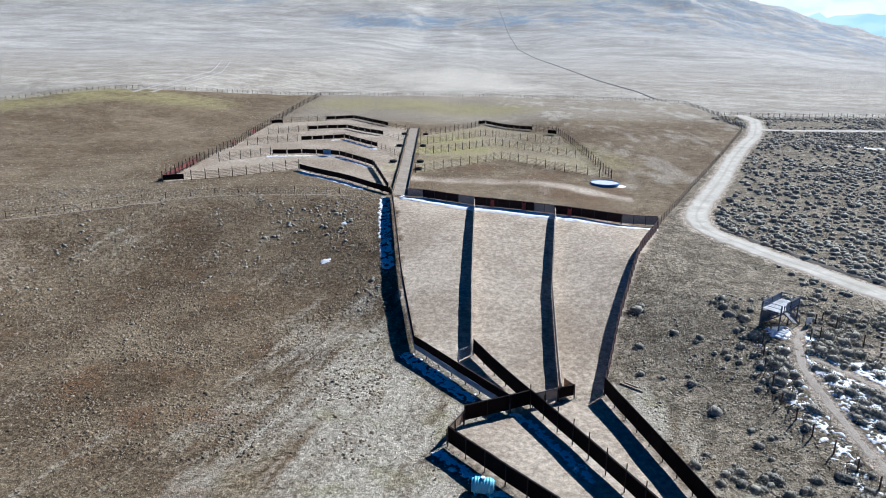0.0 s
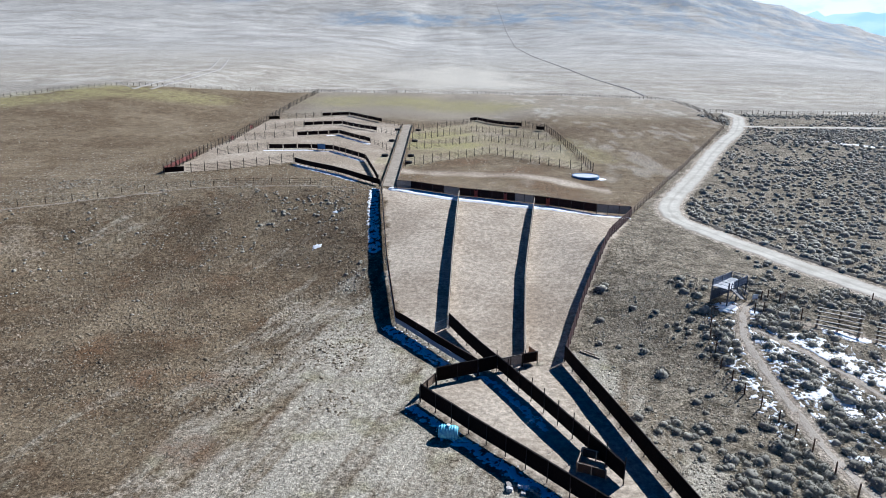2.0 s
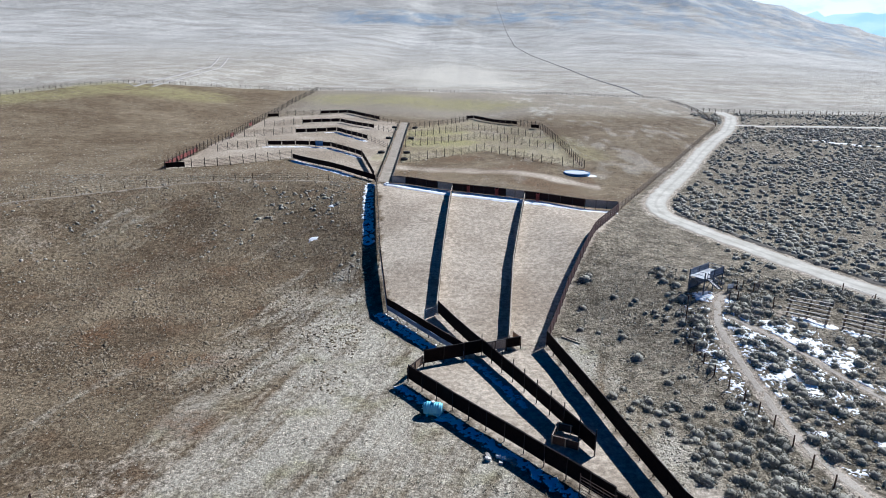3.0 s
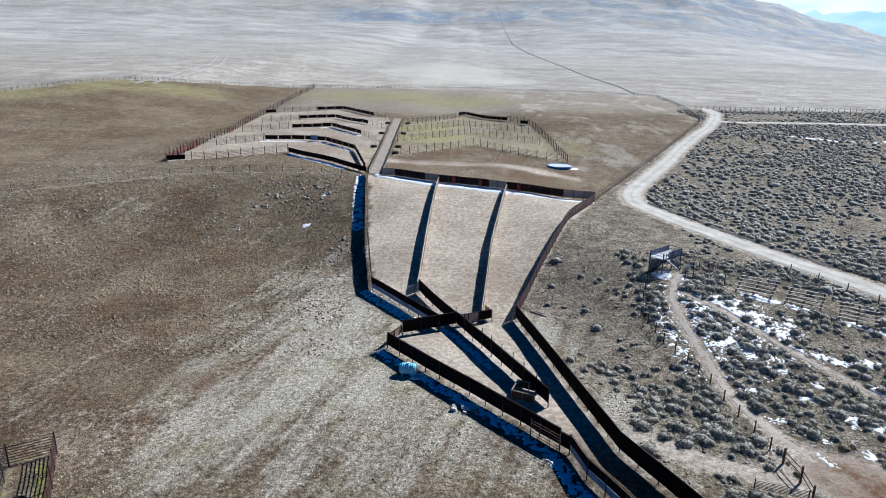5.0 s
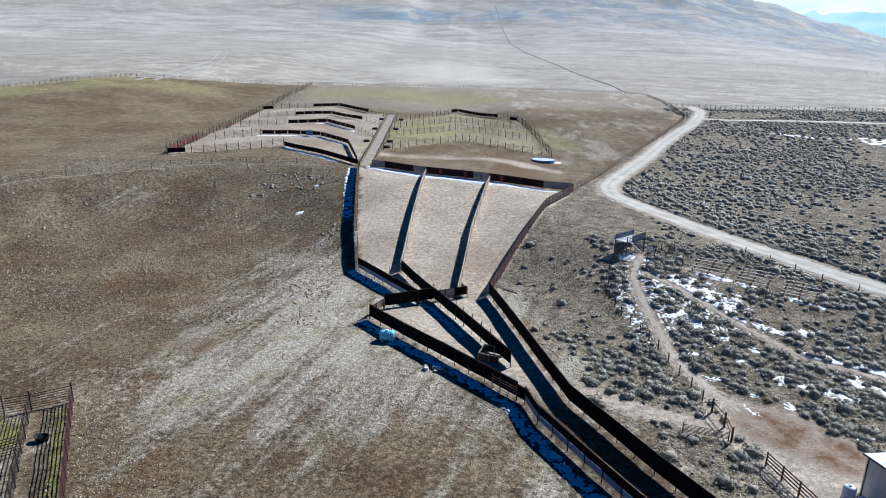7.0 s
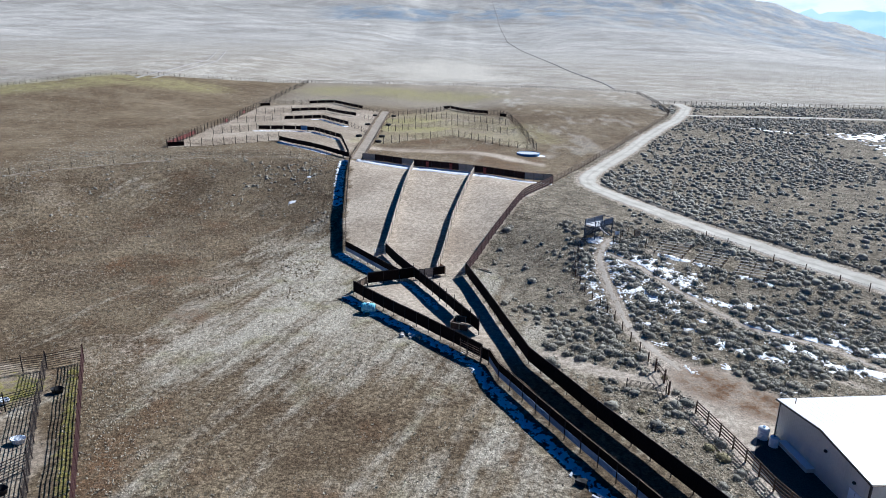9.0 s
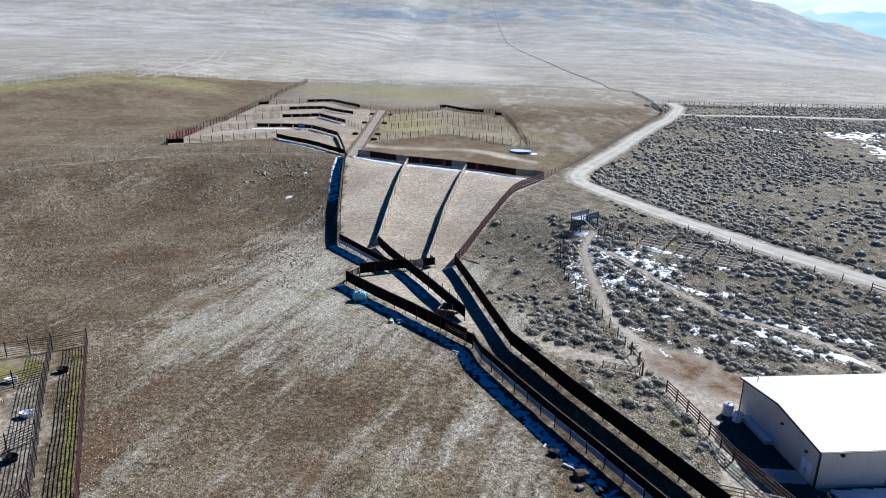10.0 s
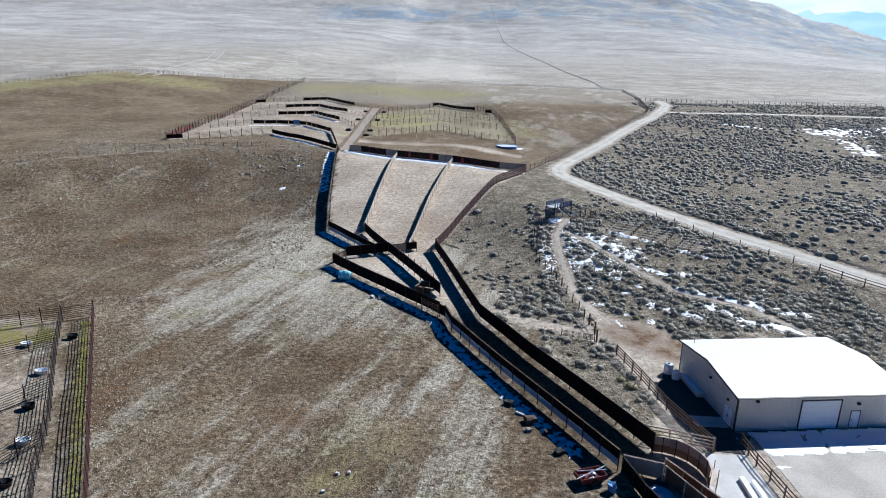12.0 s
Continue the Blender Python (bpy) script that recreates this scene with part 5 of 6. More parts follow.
def debris(name, x, y, w, d, h, mat, label, turn=0.0):
    """A weathered lump: a box with knocked corners."""
    ob = thing(name, at(x, y), label, "debris", "loose debris", turn=turn)
    bm = box(bmesh.new(), -w / 2, w / 2, -d / 2, d / 2, -0.05, h)
    bmesh.ops.subdivide_edges(bm, edges=bm.edges, cuts=2, use_grid_fill=True)
    for v in bm.verts:
        v.co += Vector(noise.noise_vector(v.co * 2.3 + Vector((x, y, 0)))) * (0.16 if d > 5 else 0.42) * min(w, d, h)
    part("lump", bm, mat, ob)
    return ob


for i in range(9):
    debris("stone", -10.6 + random.uniform(-1.5, 1.6), 99.6 + random.uniform(-1.0, 0.6), random.uniform(0.35, 0.9), random.uniform(0.3, 0.6), random.uniform(0.2, 0.4), (GREYBOARD, SNOW, CONCRETE)[i % 3], "pale rough stone beside the snow", random.random() * 3)
for x, y, w in ((-9.2, 51.8, 0.32), (-8.1, 52.0, 0.36), (-10.1, 49.0, 0.4)):
    debris("stone", x, y, w, w * 0.7, 0.22, CONCRETE, "pale stone lying in the dry grass", w * 9)
for x, y, w, d, h, mat, lab in ((8.3, 68.2, 1.7, 0.25, 0.18, GALV, "pale metal bracket lying on the ground"), (8.8, 66.4, 1.0, 0.8, 0.5, RUBBER, "black rubber scrap beside the wall"), (10.2, 63.9, 1.8, 0.3, 0.2, GALV, "pale metal ladder piece on the ground"), (11.0, 62.5, 1.2, 1.0, 0.6, DARK_WOOD, "dark broken timber crate"), (17.6, 50.6, 0.7, 0.7, 0.9, BLUEPAINT, "blue plastic drum beside the trailer"), (12.8, 60.2, 0.9, 0.6, 0.4, PIPE, "dark scrap metal on the ground"), (13.4, 56.5, 1.0, 0.8, 0.45, RUBBER, "black rubber scrap on the ground"), (10.6, 60.6, 0.6, 0.5, 0.35, GREYBOARD, "grey stone on the ground"), (31.0, 50.0, 0.5, 6.0, 0.5, DOORWHITE, "long white steel beam on the pad"), (32.0, 49.6, 0.4, 6.0, 0.4, DOORWHITE, "long white steel beam on the pad")):
    debris("scrap_piece", x, y, w, d, h, mat, lab, radians(0 if d > 5 else random.uniform(-60, 60)))

# ---- snow ----


def snow_field(name, label, x0, x1, y0, y1, cell, f, deep=0.09, lift=0.0, pile=None):
    """Old snow where f is above nought, its edge following f and its top rounding off."""
    nx, ny = int((x1 - x0) / cell), int((y1 - y0) / cell)
    val = [[f(x0 + i * cell, y0 + j * cell) for i in range(nx + 1)] for j in range(ny + 1)]
    verts, faces, index = [], [], {}

    def vert(x, y, v):
        key = (round(x, 3), round(y, 3))
        if key not in index:
            index[key] = len(verts)
            verts.append((x, y, land(x, y) + lift - 0.02 + deep * ease(-0.02, 0.3, v) + (0.04 if v > 0.02 else 0.0) + (pile(x, y) * ease(0.0, 0.25, v) if pile else 0.0)))
        return index[key]

    for j in range(ny):
        for i in range(nx):
            q = [(i, j), (i + 1, j), (i + 1, j + 1), (i, j + 1)]
            vs = [val[b][a] for a, b in q]
            if max(vs) <= 0:
                continue
            poly = []
            for k in range(4):
                (a, b), (c, d) = q[k], q[(k + 1) % 4]
                v, w = vs[k], vs[(k + 1) % 4]
                if v > 0:
                    poly.append(vert(x0 + a * cell, y0 + b * cell, v))
                if (v > 0) != (w > 0):
                    s = v / (v - w)
                    poly.append(vert(x0 + (a + (c - a) * s) * cell, y0 + (b + (d - b) * s) * cell, 0.0))
            poly = list(dict.fromkeys(poly))
            if len(poly) > 2:
                faces.append(poly)
    return tagged(new(name, mesh_np(name, verts, faces, SNOW, True)), label, "snow", kind="stuff")


def rough(x, y, seed=0.0, s=1.0):
    return 0.6 * noise.noise((x * 0.55 * s, y * 0.55 * s, seed)) + 0.45 * noise.noise((x * 1.6 * s, y * 1.6 * s, seed + 5))


STRIPS = (
    ("snow_alley", "band of old snow in the alley wall's shade", [(-22.6, 114.0), (-15.0, 106.0), (-4.4, 94.4), (-1.4, 90.8), (-0.2, 86.8), (3.7, 78.4), (11.1, 64.2), (15.1, 56.6)], 0.75, 0.2),
    ("snow_pen", "band of old snow in the pen wall's shade", [(-28.0, 137.0), (-26.2, 134.6), (-19.4, 126.2)], 0.95, 0.2),
    ("snow_wall", "band of old snow along the holding pen wall", [(-39.2, 208.0), (-37.9, 193.5), (-36.1, 180), (-34.2, 168)], 1.2, 0.16),
    ("snow_inside", "band of old snow inside the crowding pen", [(-13.8, 122.6), (-11.8, 119.6), (-7.2, 110.6)], 0.5, 0.2),
    ("snow_rows", "thin snow along the far pen panels", [(-84, 265), (-69, 266), (-61, 264), (-48.5, 247.5)], 0.9, 0.3),
    ("snow_rows_mid", "thin snow along the far pen panels", [(-70, 303), (-66.4, 304), (-51.5, 283)], 0.9, 0.3),
    ("snow_rows_low", "thin snow along the far pen panels", [(-67, 238.2), (-54.5, 225.5), (-46, 217)], 1.2, 0.3),
)
for name, label, line, half, full in STRIPS:
    bx, by = [p[0] for p in line], [p[1] for p in line]
    step = 0.14 if max(by) < 150 else 0.24
    snow_field(name, label, min(bx) - 3, max(bx) + 3, min(by) - 3, max(by) + 3, step, lambda x, y: min(half - away(x, y, line), full) - 0.02 + (0.5 if full > 0.5 else 1.15 if step < 0.2 else 0.9) * rough(x, y, 2.0, 2.6 if step < 0.2 else 1.7))


PEN_TOP = [(-34, 210.2), (-30.1, 210.1), (-21.6, 205.8), (-17.7, 203.6), (-4.4, 197.6), (0.0, 195.9), (14.3, 193.4), (22, 193.6)]


def drift_top(x, y):
    """A drift leaning on the closing wall of the holding pens, on its shaded side only."""
    near = [(u - 0.13, v - 0.42) for u, v in PEN_TOP]
    reach = 3.7 - 1.6 * ease(-8, 14, x) - 1.5 * ease(-31, -34, x)
    front = all((q[0] - p[0]) * (y - p[1]) - (q[1] - p[1]) * (x - p[0]) < 0 for p, q in zip(near, near[1:]) if p[0] - 0.5 <= x <= q[0] + 0.5)
    return (reach - away(x, y, near)) * 0.5 + 0.35 * rough(x, y, 2.0, 0.9) if front else -0.2


snow_field("snow_top", "snow drift leaning on the pen wall", -36, 22, 185, 211, 0.3, drift_top, 0.09, 0.0, lambda x, y: 0.4 * min(1.0, max(0.0, 1 - (away(x, y, PEN_TOP) - 0.3) / 5.0)) * ease(18, 0, x))


def brush_snow(x, y):
    """Snow lingering between the bushes below the stand."""
    core = max(0.66 - away(x, y, [(25.5, 131), (26.5, 122), (29.5, 114)]) / 11.0, 0.74 - away(x, y, [(30, 128), (35.5, 121)]) / 7.0)
    for line, base, reach in (
        ([(33, 119), (36.5, 114.6), (40.2, 111.9), (45.9, 111.7)], 0.66, 2.4), ([(41.7, 105.2), (47.4, 103), (50.8, 100.9), (53.9, 98.8), (58.5, 96.4)], 1.25, 1.7),
        ([(34, 100.4), (38.3, 97), (41.6, 95)], 0.9, 2.2), ([(43.6, 99.6), (46.2, 97.1), (45.7, 94.4), (50.5, 92.1), (56, 89.6)], 0.95, 2.2),
        ([(19.6, 130), (19.7, 123.3), (20.3, 116), (20.1, 108.7)], 0.5, 3.2), ([(54, 103.4), (57.7, 98.5)], 0.75, 1.8), ([(23.6, 139.3), (26.6, 137.6)], 1.25, 1.7)):
        core = max(core, base - away(x, y, line) / reach)
    for u, v in ((35, 106.6), (27.7, 91.1), (33.3, 92.3), (38.2, 85.7), (29.3, 96), (25.8, 98.7), (31.5, 103.5), (25.8, 105.3), (49, 108), (56, 107), (61, 100)):
        core = max(core, 0.75 - math.hypot(x - u, y - v) / 1.9)
    for a, b in (((35.0, 131.8), (39.0, 129.6)), ((41, 128), (45, 125.2)), ((47, 123.2), (51, 120.6))):
        core = max(core, 1.2 - away(x, y, [a, b]) / 0.9)
    core -= 1.2 * ease(1.1, 0.6, away(x, y, PATH_A)) + 1.2 * ease(0.9, 0.45, away(x, y, PATH_B))
    return core * 0.85 - 0.33 + 0.95 * rough(x, y, 8.0, 1.3) + 0.55 * noise.noise((x * 3.1, y * 3.1, 4.0))


snow_field("snow_brush", "broken patches of old snow among the sagebrush", 15, 66, 83, 145, 0.2, brush_snow, 0.08)
snow_field("snow_yard", "wet snow on the shaded barn apron", 33.5, 58, 54, 66, 0.28, lambda x, y: (0.5 if inside(x, y, [(35.8, 57.2), (35.4, 61.6), (56, 64.0), (56, 59.6)]) else -0.25) - 0.55 * ease(0.7, 0.2, abs(x - 0.25 * (y - 60) - 41.0) % 1.9) * ease(3, 1, abs(x - 43)) + 0.6 * rough(x, y, 3.0) - 0.35 * ease(1.5, 0.5, abs(x - 47.5)), 0.03, 0.05)
snow_field("snow_tub", "patch of old snow inside the holding box", 19.5, 25, 44, 55, 0.2, lambda x, y: 0.9 - math.hypot((x - 22.2) / 1.7, (y - 49.5) / 2.6) + 0.2 * rough(x, y, 1.0), 0.1)
snow_field("snow_tank", "patch of old snow beside the tank", -20, -14, 105, 111, 0.2, lambda x, y: 0.6 - math.hypot((x + 16.8) / 1.8, (y - 107.2) / 0.7) + 0.4 * rough(x, y, 6.0))
snow_field("snow_rim", "white drift beside the stock tank", 14, 30, 230, 242, 0.4, lambda x, y: 0.8 - math.hypot((x - 23.4) / 2.6, (y - 235.3) / 2.2) + 0.3 * rough(x, y, 6.0))
snow_field("snow_bank", "small snow patches lying on the bank", -56, -38, 168, 194, 0.4, lambda x, y: max(0.7 - math.hypot((x + 47.5) / 1.8, (y - 173.5) / 1.8), 0.6 - math.hypot((x + 45.8) / 1.8, (y - 189) / 1.6), 0.3 - math.hypot(x + 43, y - 181)) - 0.1 + 0.9 * rough(x, y, 6.0, 1.2), 0.1)
snow_field("snow_far", "snow scattered in the brush beyond the road", 112, 250, 205, 325, 0.8, lambda x, y: max(0.5 - away(x, y, [(160, 285), (180, 290), (215, 300)]) / 26, 0.5 - away(x, y, [(160, 268), (152, 238)]) / 16 - 0.08, 0.3 - away(x, y, [(121, 302), (140, 290)]) / 16) + 0.9 * rough(x * 0.55, y * 0.55, 12.0) - 0.28, 0.12)

# ---- brush and grass ----
rng = np.random.default_rng(7)


def bush(count, spiky, core=0.7, size=(0.08, 0.15)):
    """Leaf tufts over a low lumpy dome: arrays of corners and quads for one bush of radius 1."""
    v, f = [], []
    for k in range(count):
        a, e = rng.uniform(0, math.tau), math.asin(rng.uniform(0.02, 1))
        d = np.array([math.cos(a) * math.cos(e), math.sin(a) * math.cos(e), math.sin(e) * 0.9])
        r = rng.uniform(0.62, 1.0) * (0.85 + 0.22 * math.sin(3 * a + spiky))
        c = d * r
        u = np.cross(d, rng.normal(size=3))
        u /= np.linalg.norm(u)
        w = np.cross(d, u)
        s = rng.uniform(*size)
        tip = c + d * s * rng.uniform(0.6, 1.5)
        n = len(v)
        v += [c - u * s, c + w * s * 0.4, tip + u * s * 0.25, tip - u * s * 0.3]
        f.append((n, n + 1, n + 2, n + 3))
    if core:
        n = len(v)
        for j in range(3):
            for i in range(8):
                t, z = i * math.tau / 8, j * 0.52
                r = core * rng.uniform(0.75, 1.15)
                v.append(np.array([math.cos(t) * math.cos(z) * r, math.sin(t) * math.cos(z) * r, math.sin(z) * r - 0.08 * (j == 0)]))
        for j in range(2):
            for i in range(8):
                k = (i + 1) % 8
                f.append((n + j * 8 + i, n + j * 8 + k, n + j * 8 + 8 + k, n + j * 8 + 8 + i))
        f += [(n + 16, n + 17, n + 18, n + 19), (n + 19, n + 20, n + 21, n + 16), (n + 21, n + 22, n + 23, n + 16)]
    return np.array(v), np.array(f)


def bare(x, y):
    """Where no bush grows: roads, paths, yards and built ground."""
    return (away(x, y, MAIN_ROAD) < 4.2 or away(x, y, SIDE_ROAD) < 3.4 or away(x, y, PATH_A) < 1.5 or away(x, y, PATH_B) < 1.1 or away(x, y, PATH_C) < 1.6
            or inside(x, y, YARD_R) or (31 < x < 56 and 59 < y < 80) or math.hypot(x - 24.5, y - 142) < 3.6 or away(x, y, [(37, 133.5), (49, 125.5)]) < 4.0 and inside(x, y, [(33, 133), (37, 139.5), (54, 127), (51, 121)]))


WALL_R = [(23.4, 57.1), (6.0, 91.9), (-2.4, 127.6), (3.2, 145.4), (12.5, 171), (22.6, 194), (37.8, 224), (62, 268.6), (94, 328)]


def scatter(n, x0, x1, y0, y1, low, high, keep, seed):
    r = random.Random(seed)
    out = []
    while len(out) < n:
        x, y = r.uniform(x0, x1), r.uniform(y0, y1)
        k = keep(x, y)
        if k > 0 and r.random() < k:
            out.append((x, y, r.uniform(low, high) * (0.7 + 0.5 * r.random() ** 2), r.uniform(0, math.tau)))
    return out


def east(x, y):
    for (x0, y0), (x1, y1) in zip(WALL_R, WALL_R[1:]):
        if y0 <= y <= y1:
            return x - (x0 + (x1 - x0) * (y - y0) / (y1 - y0))
    return -1.0


def sage_near(x, y):
    e = east(x, y)
    if e < 1.2 or bare(x, y):
        return 0.0
    if y < 92 and x < 27 and noise.noise((x * 0.2, y * 0.2, 4.0)) < 0.12:
        return 0.03
    if y > 150 and e < away(x, y, MAIN_ROAD) and x < 40:
        return 0.03
    d = 0.5 + 0.9 * noise.noise((x * 0.09, y * 0.09, 1.0)) + 0.3 * noise.noise((x * 0.3, y * 0.3, 6.0))
    if inside(x, y, [(25.4, 134.1), (34.0, 130.1), (39.9, 122.9), (33.8, 112.5), (28.9, 110.2), (24.9, 113.5), (23.2, 122.6)]):
        d -= 0.05
    elif x > 23 and y > 90:
        d += 0.05 + 0.3 * (x > 34 and y < 106)
    elif y > 112 and x < 18:
        d -= 0.55
    return min(1.0, max(0.02, d))


def sage_far(x, y):
    if bare(x, y) or east(x, min(y, 327)) < 6 or (y < 330 and x < 30) or (y < 152 and away(x, y, MAIN_ROAD) > x - 40):
        return 0.0
    return min(1.0, max(0.03, 0.6 + 1.1 * noise.noise((x * 0.03, y * 0.03, 1.0)) + 0.4 * noise.noise((x * 0.15, y * 0.15, 6.0))))


def joined(name, label, places, shapes, squash, material, category):
    vs, fs, base = [], [], 0
    for i, (x, y, s, a) in enumerate(places):
        v, f = shapes[i % len(shapes)]
        c, d = math.cos(a), math.sin(a)
        m = np.array(((c * s, d * s, 0), (-d * s, c * s, 0), (0, 0, s * squash)))
        vs.append(v @ m + np.array((x, y, land(x, y))))
        fs.append(f + base)
        base += len(v)
    return tagged(new(name, mesh_np(name, np.concatenate(vs), np.concatenate(fs), material)), label, category, kind="stuff")


near_sage = scatter(2450, 3, 72, 58, 152, 0.34, 1.35, sage_near, 3)
singles = [p for p in near_sage if 9 < p[0] < 40 and 62 < p[1] < 112 and p[2] > 0.42][:230]
chosen = set(singles)
rest = [p for p in near_sage if p not in chosen]
SHAPES = [bush(150, i, 0.66, (0.06, 0.135)) for i in range(8)]
LOW = [bush(9, i, 0.8, (0.12, 0.26)) for i in range(8)]
joined("sagebrush_cover", "grey-green sagebrush covering the slope", rest, SHAPES, 0.8, SAGE, "shrubs")
joined("sagebrush_beyond", "grey sagebrush flat beyond the gravel road", scatter(14000, 36, 250, 120, 380, 0.36, 1.3, sage_far, 5), LOW, 0.85, SAGE, "shrubs")
joined("low_scrub", "small grey scrub and tufts between the bushes", scatter(4600, 3, 110, 56, 215, 0.1, 0.26, lambda x, y: 0.0 if east(x, y) < 0.8 or bare(x, y) else 0.8, 9), [bush(6, i, 0.85, (0.15, 0.3)) for i in range(6)], 0.8, SAGE, "shrubs")


def lump():
    """A rough clod: a four-sided lump with uneven corners."""
    v = []
    for z, r in ((-0.1, 1.0), (0.75, 0.6)):
        for i in range(4):
            a, q = (i + rng.uniform(-0.3, 0.3)) * math.tau / 4, r * rng.uniform(0.65, 1.2)
            v.append(np.array([q * math.cos(a), q * math.sin(a), z * rng.uniform(0.6, 1.3)]))
    return np.array(v), np.array([(0, 1, 5, 4), (1, 2, 6, 5), (2, 3, 7, 6), (3, 0, 4, 7), (4, 5, 6, 7)])


CLODS = [lump() for i in range(12)]
joined("soil_clods", "small tan clods and dry tufts on the slope", scatter(13000, 2, 75, 56, 152, 0.09, 0.24, lambda x, y: 0.0 if east(x, y) < 0.8 or bare(x, y) else 0.8, 21), CLODS, 0.7, GRASS, "soil")
joined("yard_clods", "pale tan clods along the pen fence", scatter(1500, -60, -20, 40, 105, 0.07, 0.17, lambda x, y: ease(9, 1, abs(away(x, y, [(-53.8, 88.6), (-42.8, 68), (-32.7, 48.9), (-27, 38)]) - 2.0)) * (1.0 if x > -53.8 + (88.6 - y) * 0.53 else 0.15), 27), CLODS, 0.7, GRASS, "soil")
joined("bank_clods", "small brown clods and dry tufts on the bank", scatter(16000, -125, -28, 112, 212, 0.1, 0.34, lambda x, y: min(1.0, max(0.05, 0.45 + 0.9 * noise.noise((x * 0.12, y * 0.12, 3.0)))) if not inside(x, y, FAN) and x < -30 else 0.0, 23), CLODS, 0.6, CLOD, "soil")
joined("rim_tufts", "pale dry tufts on the bench behind the rim fence", scatter(5200, -135, -40, 170, 300, 0.1, 0.3, lambda x, y: 0.0 if y < 200 + 0.75 * (x + 84) * (x < -84) + 6 * ease(-80, -60, x) or inside(x, y, PENS_L) else 0.9 * ease(300, 215, y) ** 2 + 0.03, 41), CLODS, 0.6, GRASS, "grass")
joined("pasture_tufts", "pale dry tufts scattered over the brown pasture", scatter(5200, -260, 90, 205, 475, 0.16, 0.42, lambda x, y: min(1.0, max(0.02, 0.3 + 1.2 * noise.noise((x * 0.03, y * 0.03, 5.0)) + 0.5 * noise.noise((x * 0.15, y * 0.15, 2.0)))) if inside(x, y, PASTURE) and not inside(x, y, PENS_L) and not inside(x, y, PENS_R) and not -40 < x < -32 else 0.0, 43), CLODS, 0.6, GRASS, "grass")
joined("plain_scrub", "small grey-brown scrub dotted over the far plain", scatter(14000, -520, 620, 400, 1350, 0.25, 0.6, lambda x, y: 0.0 if inside(x, y, PASTURE) else ease(420, 700, y) * min(1.0, max(0.03, 0.35 + 1.3 * noise.noise((x * 0.008, y * 0.005, 5.0)) + 0.4 * noise.noise((x * 0.03, y * 0.03, 2.0)) - 0.5 * ease(120, 60, math.hypot(x + 25, (y - 740) * 0.4)))), 47), CLODS, 0.7, PLAINSCRUB, "shrubs")
MESHES = [mesh_np("sagebrush", v, f, SAGE) for v, f in SHAPES]
YELLOW = mesh_np("rabbitbrush", *bush(170, 2, 0.7, (0.06, 0.12)), YELLOWBUSH)
for i, (x, y, s, a) in enumerate(singles):
    ob = new("sagebrush", MESHES[i % 8])
    ob.matrix_basis = Matrix.Translation(at(x, y)) @ Matrix.Rotation(a, 4, "Z") @ Matrix.Diagonal((s, s, s * 0.85, 1))
    tagged(ob, "round grey-green sagebrush on dry ground", "shrub", "sagebrush bushes")
for x, y, s in ((24.6, 71.2, 1.2), (23.8, 73.0, 0.9), (24.8, 60.8, 0.9), (31.0, 93.6, 0.9), (23.7, 88.8, 0.7), (18.4, 80.5, 0.7)):
    ob = new("rabbitbrush", YELLOW)
    ob.matrix_basis = Matrix.Translation(at(x, y)) @ Matrix.Diagonal((s, s, s * 0.8, 1))
    tagged(ob, "yellowish rabbitbrush bush on bare ground", "shrub", "rabbitbrush bushes")


def tuft():
    v, f = [], []
    for k in range(6):
        a = rng.uniform(0, math.tau)
        d = np.array([math.cos(a), math.sin(a), 0])
        u = np.array([-d[1], d[0], 0]) * 0.3
        n = len(v)
        v += [d * 0.1 - u, d * 0.1 + u, d * rng.uniform(0.5, 1.0) + np.array([0, 0, rng.uniform(0.5, 1.0)])]
        f.append((n, n + 1, n + 2))
    return np.array(v), np.array(f)


def meadow(x, y):
    if inside(x, y, ALLEY) or inside(x, y, FAN) or (x > 0 and y < 130 and east(x, max(58, y)) > -6):
        return 0.0
    return min(1.0, max(0.04, 0.45 + 0.9 * noise.noise((x * 0.07, y * 0.07, 2.0)) + 0.5 * noise.noise((x * 0.4, y * 0.4, 3.0))))


joined("dry_grass", "tufts of dry grass over trampled soil", scatter(26000, -120, 8, 40, 215, 0.1, 0.27, meadow, 11), [tuft() for _ in range(8)], 0.7, GRASS, "grass")
joined("rim_scrub", "grey sagebrush clumps below the rim", scatter(70, -64, -44, 178, 204, 0.3, 0.75, lambda x, y: 0.9 if away(x, y, [(-60, 186), (-52, 196), (-47, 188)]) < 4 else 0.05, 31), LOW, 0.75, SAGE, "shrubs")
joined("bank_scrub", "small grey scrub scattered on the bank", scatter(900, -125, -30, 140, 215, 0.14, 0.5, lambda x, y: min(1.0, max(0.03, 0.2 + 1.6 * noise.noise((x * 0.1, y * 0.1, 4.0)))) if 0.3 < land(x, y) < 9 and not inside(x, y, FAN) else 0.0, 13), LOW, 0.7, SAGE, "shrubs")

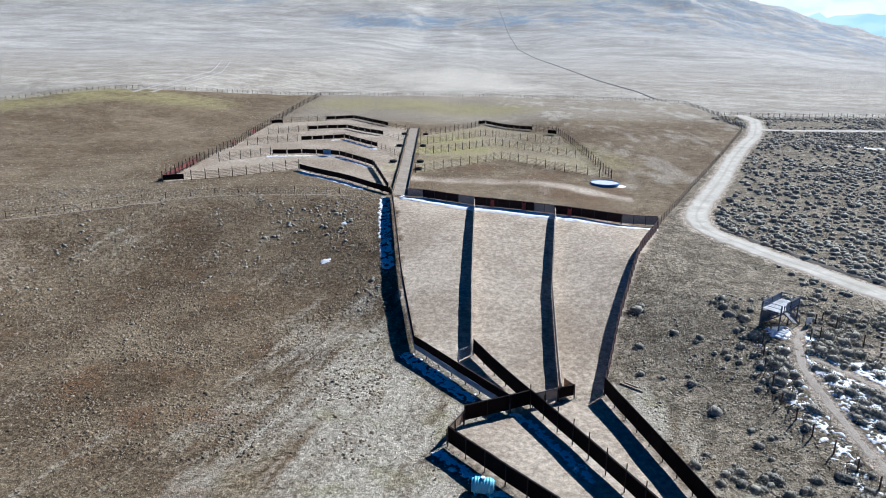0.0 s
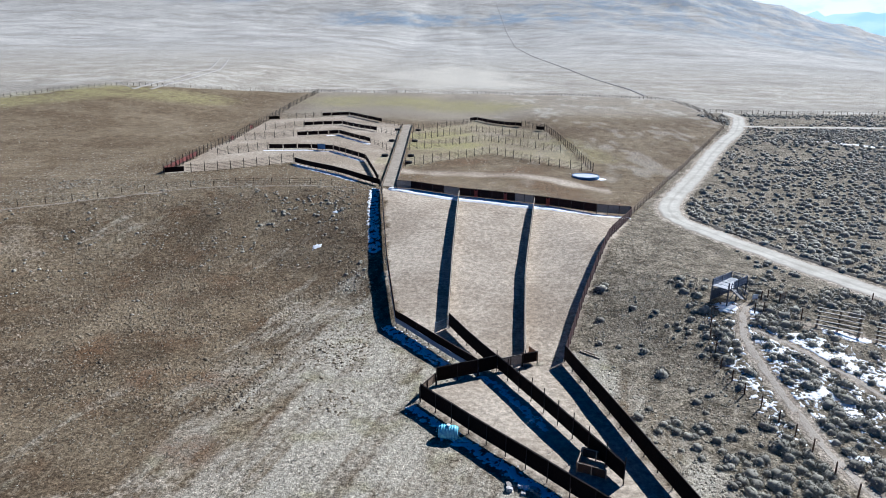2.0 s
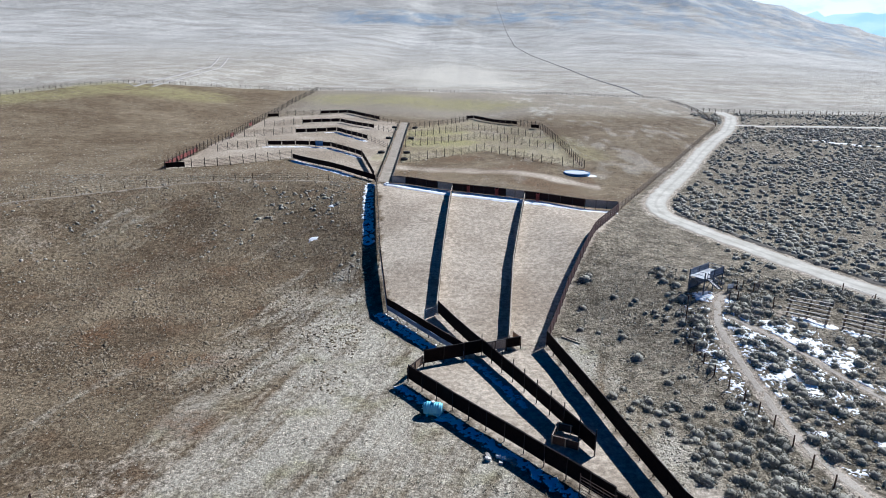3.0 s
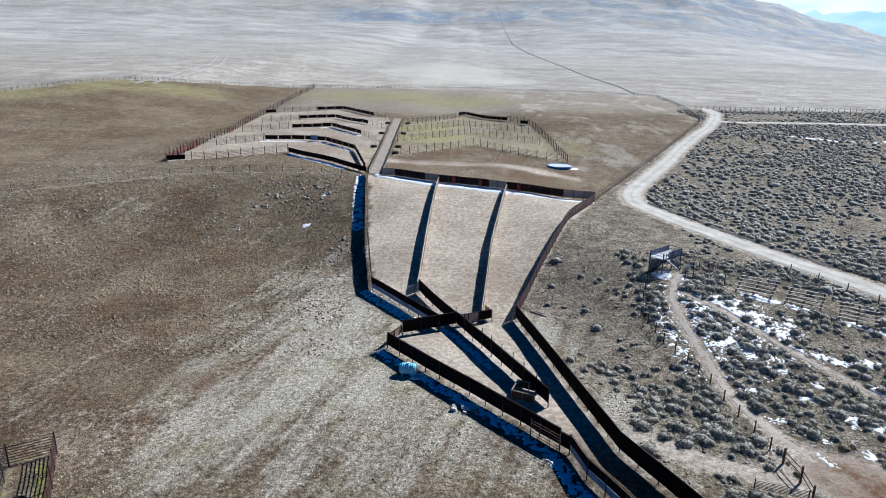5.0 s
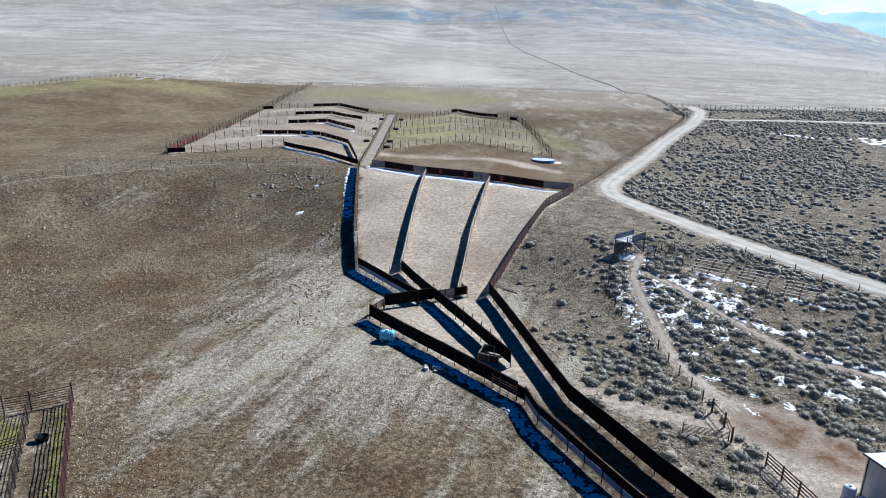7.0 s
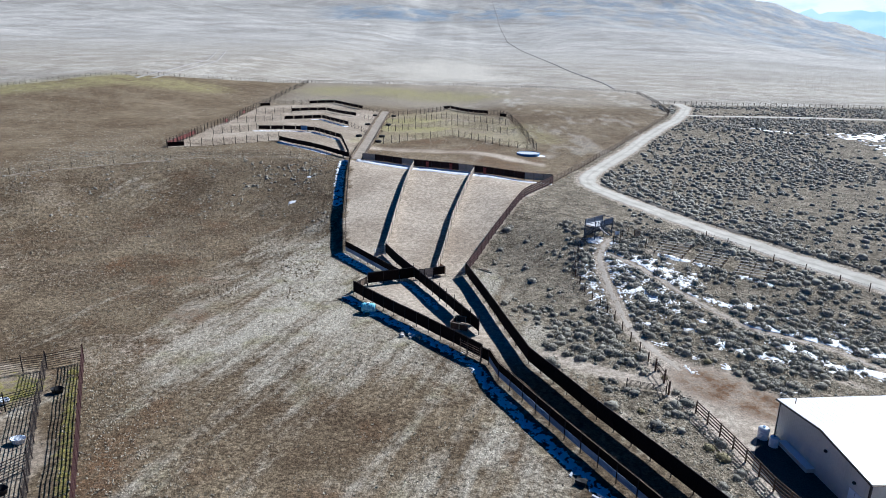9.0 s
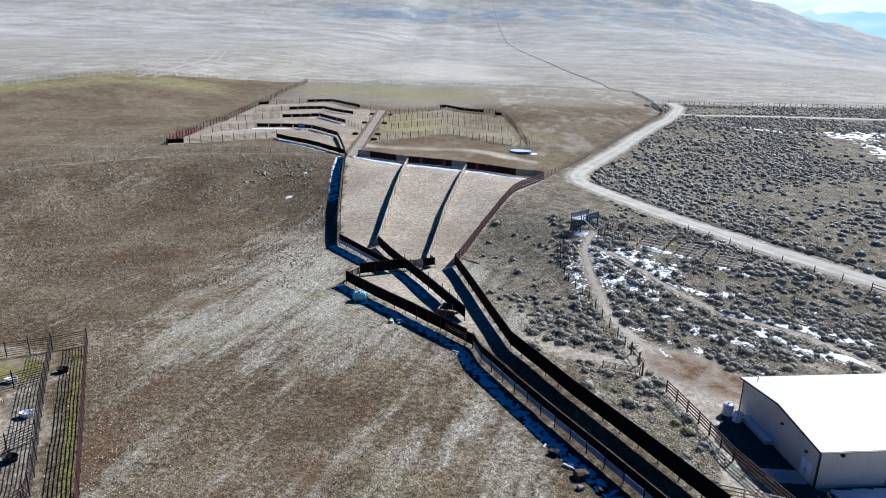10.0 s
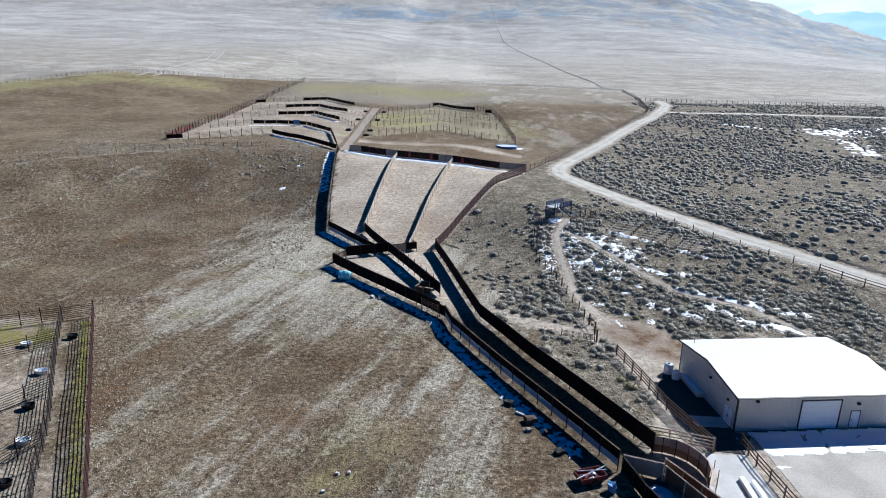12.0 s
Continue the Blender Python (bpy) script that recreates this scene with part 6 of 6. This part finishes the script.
# ---- far distance ----
TRACK = worn("dark_track_soil", (0.3, 0.275, 0.24), (0.42, 0.385, 0.34), 0.5, 0.95, spread=0.0)
draped("hill_track", [(113, 523), (121, 600), (122, 690), (122, 908), (113, 1159), (96, 1523), (99, 1927), (100, 2283), (95, 2600)], 2.4, TRACK, "thin dark track climbing the far hillside", "track", 0.5, 1.0)
draped("fence_track", [(-197, 404), (-201, 477), (-220, 579), (-299, 818)], 1.6, TRACK, "thin vehicle track on the far plain", "track", 0.3, 0.5)
draped("fence_track_twin", [(-190, 410), (-194, 480), (-212, 580), (-288, 818)], 1.6, TRACK, "thin vehicle track on the far plain", "track", 0.3, 0.5)
draped("spur_track", [(-198, 407), (-212, 420), (-236, 442)], 1.0, TRACK, "thin vehicle track on the far plain", "track", 0.1, 0.6)


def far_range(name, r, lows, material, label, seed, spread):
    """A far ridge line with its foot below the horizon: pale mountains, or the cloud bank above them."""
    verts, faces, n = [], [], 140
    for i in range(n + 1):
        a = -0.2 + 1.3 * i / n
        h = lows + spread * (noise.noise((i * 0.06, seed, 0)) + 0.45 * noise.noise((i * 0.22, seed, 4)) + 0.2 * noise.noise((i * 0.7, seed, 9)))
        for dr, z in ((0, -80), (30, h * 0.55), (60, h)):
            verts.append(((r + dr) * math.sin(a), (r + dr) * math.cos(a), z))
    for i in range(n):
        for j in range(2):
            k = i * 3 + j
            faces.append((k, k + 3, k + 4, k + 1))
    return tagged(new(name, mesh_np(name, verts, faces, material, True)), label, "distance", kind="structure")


# emission puts the pale haze and cloud brightness into the backdrop itself
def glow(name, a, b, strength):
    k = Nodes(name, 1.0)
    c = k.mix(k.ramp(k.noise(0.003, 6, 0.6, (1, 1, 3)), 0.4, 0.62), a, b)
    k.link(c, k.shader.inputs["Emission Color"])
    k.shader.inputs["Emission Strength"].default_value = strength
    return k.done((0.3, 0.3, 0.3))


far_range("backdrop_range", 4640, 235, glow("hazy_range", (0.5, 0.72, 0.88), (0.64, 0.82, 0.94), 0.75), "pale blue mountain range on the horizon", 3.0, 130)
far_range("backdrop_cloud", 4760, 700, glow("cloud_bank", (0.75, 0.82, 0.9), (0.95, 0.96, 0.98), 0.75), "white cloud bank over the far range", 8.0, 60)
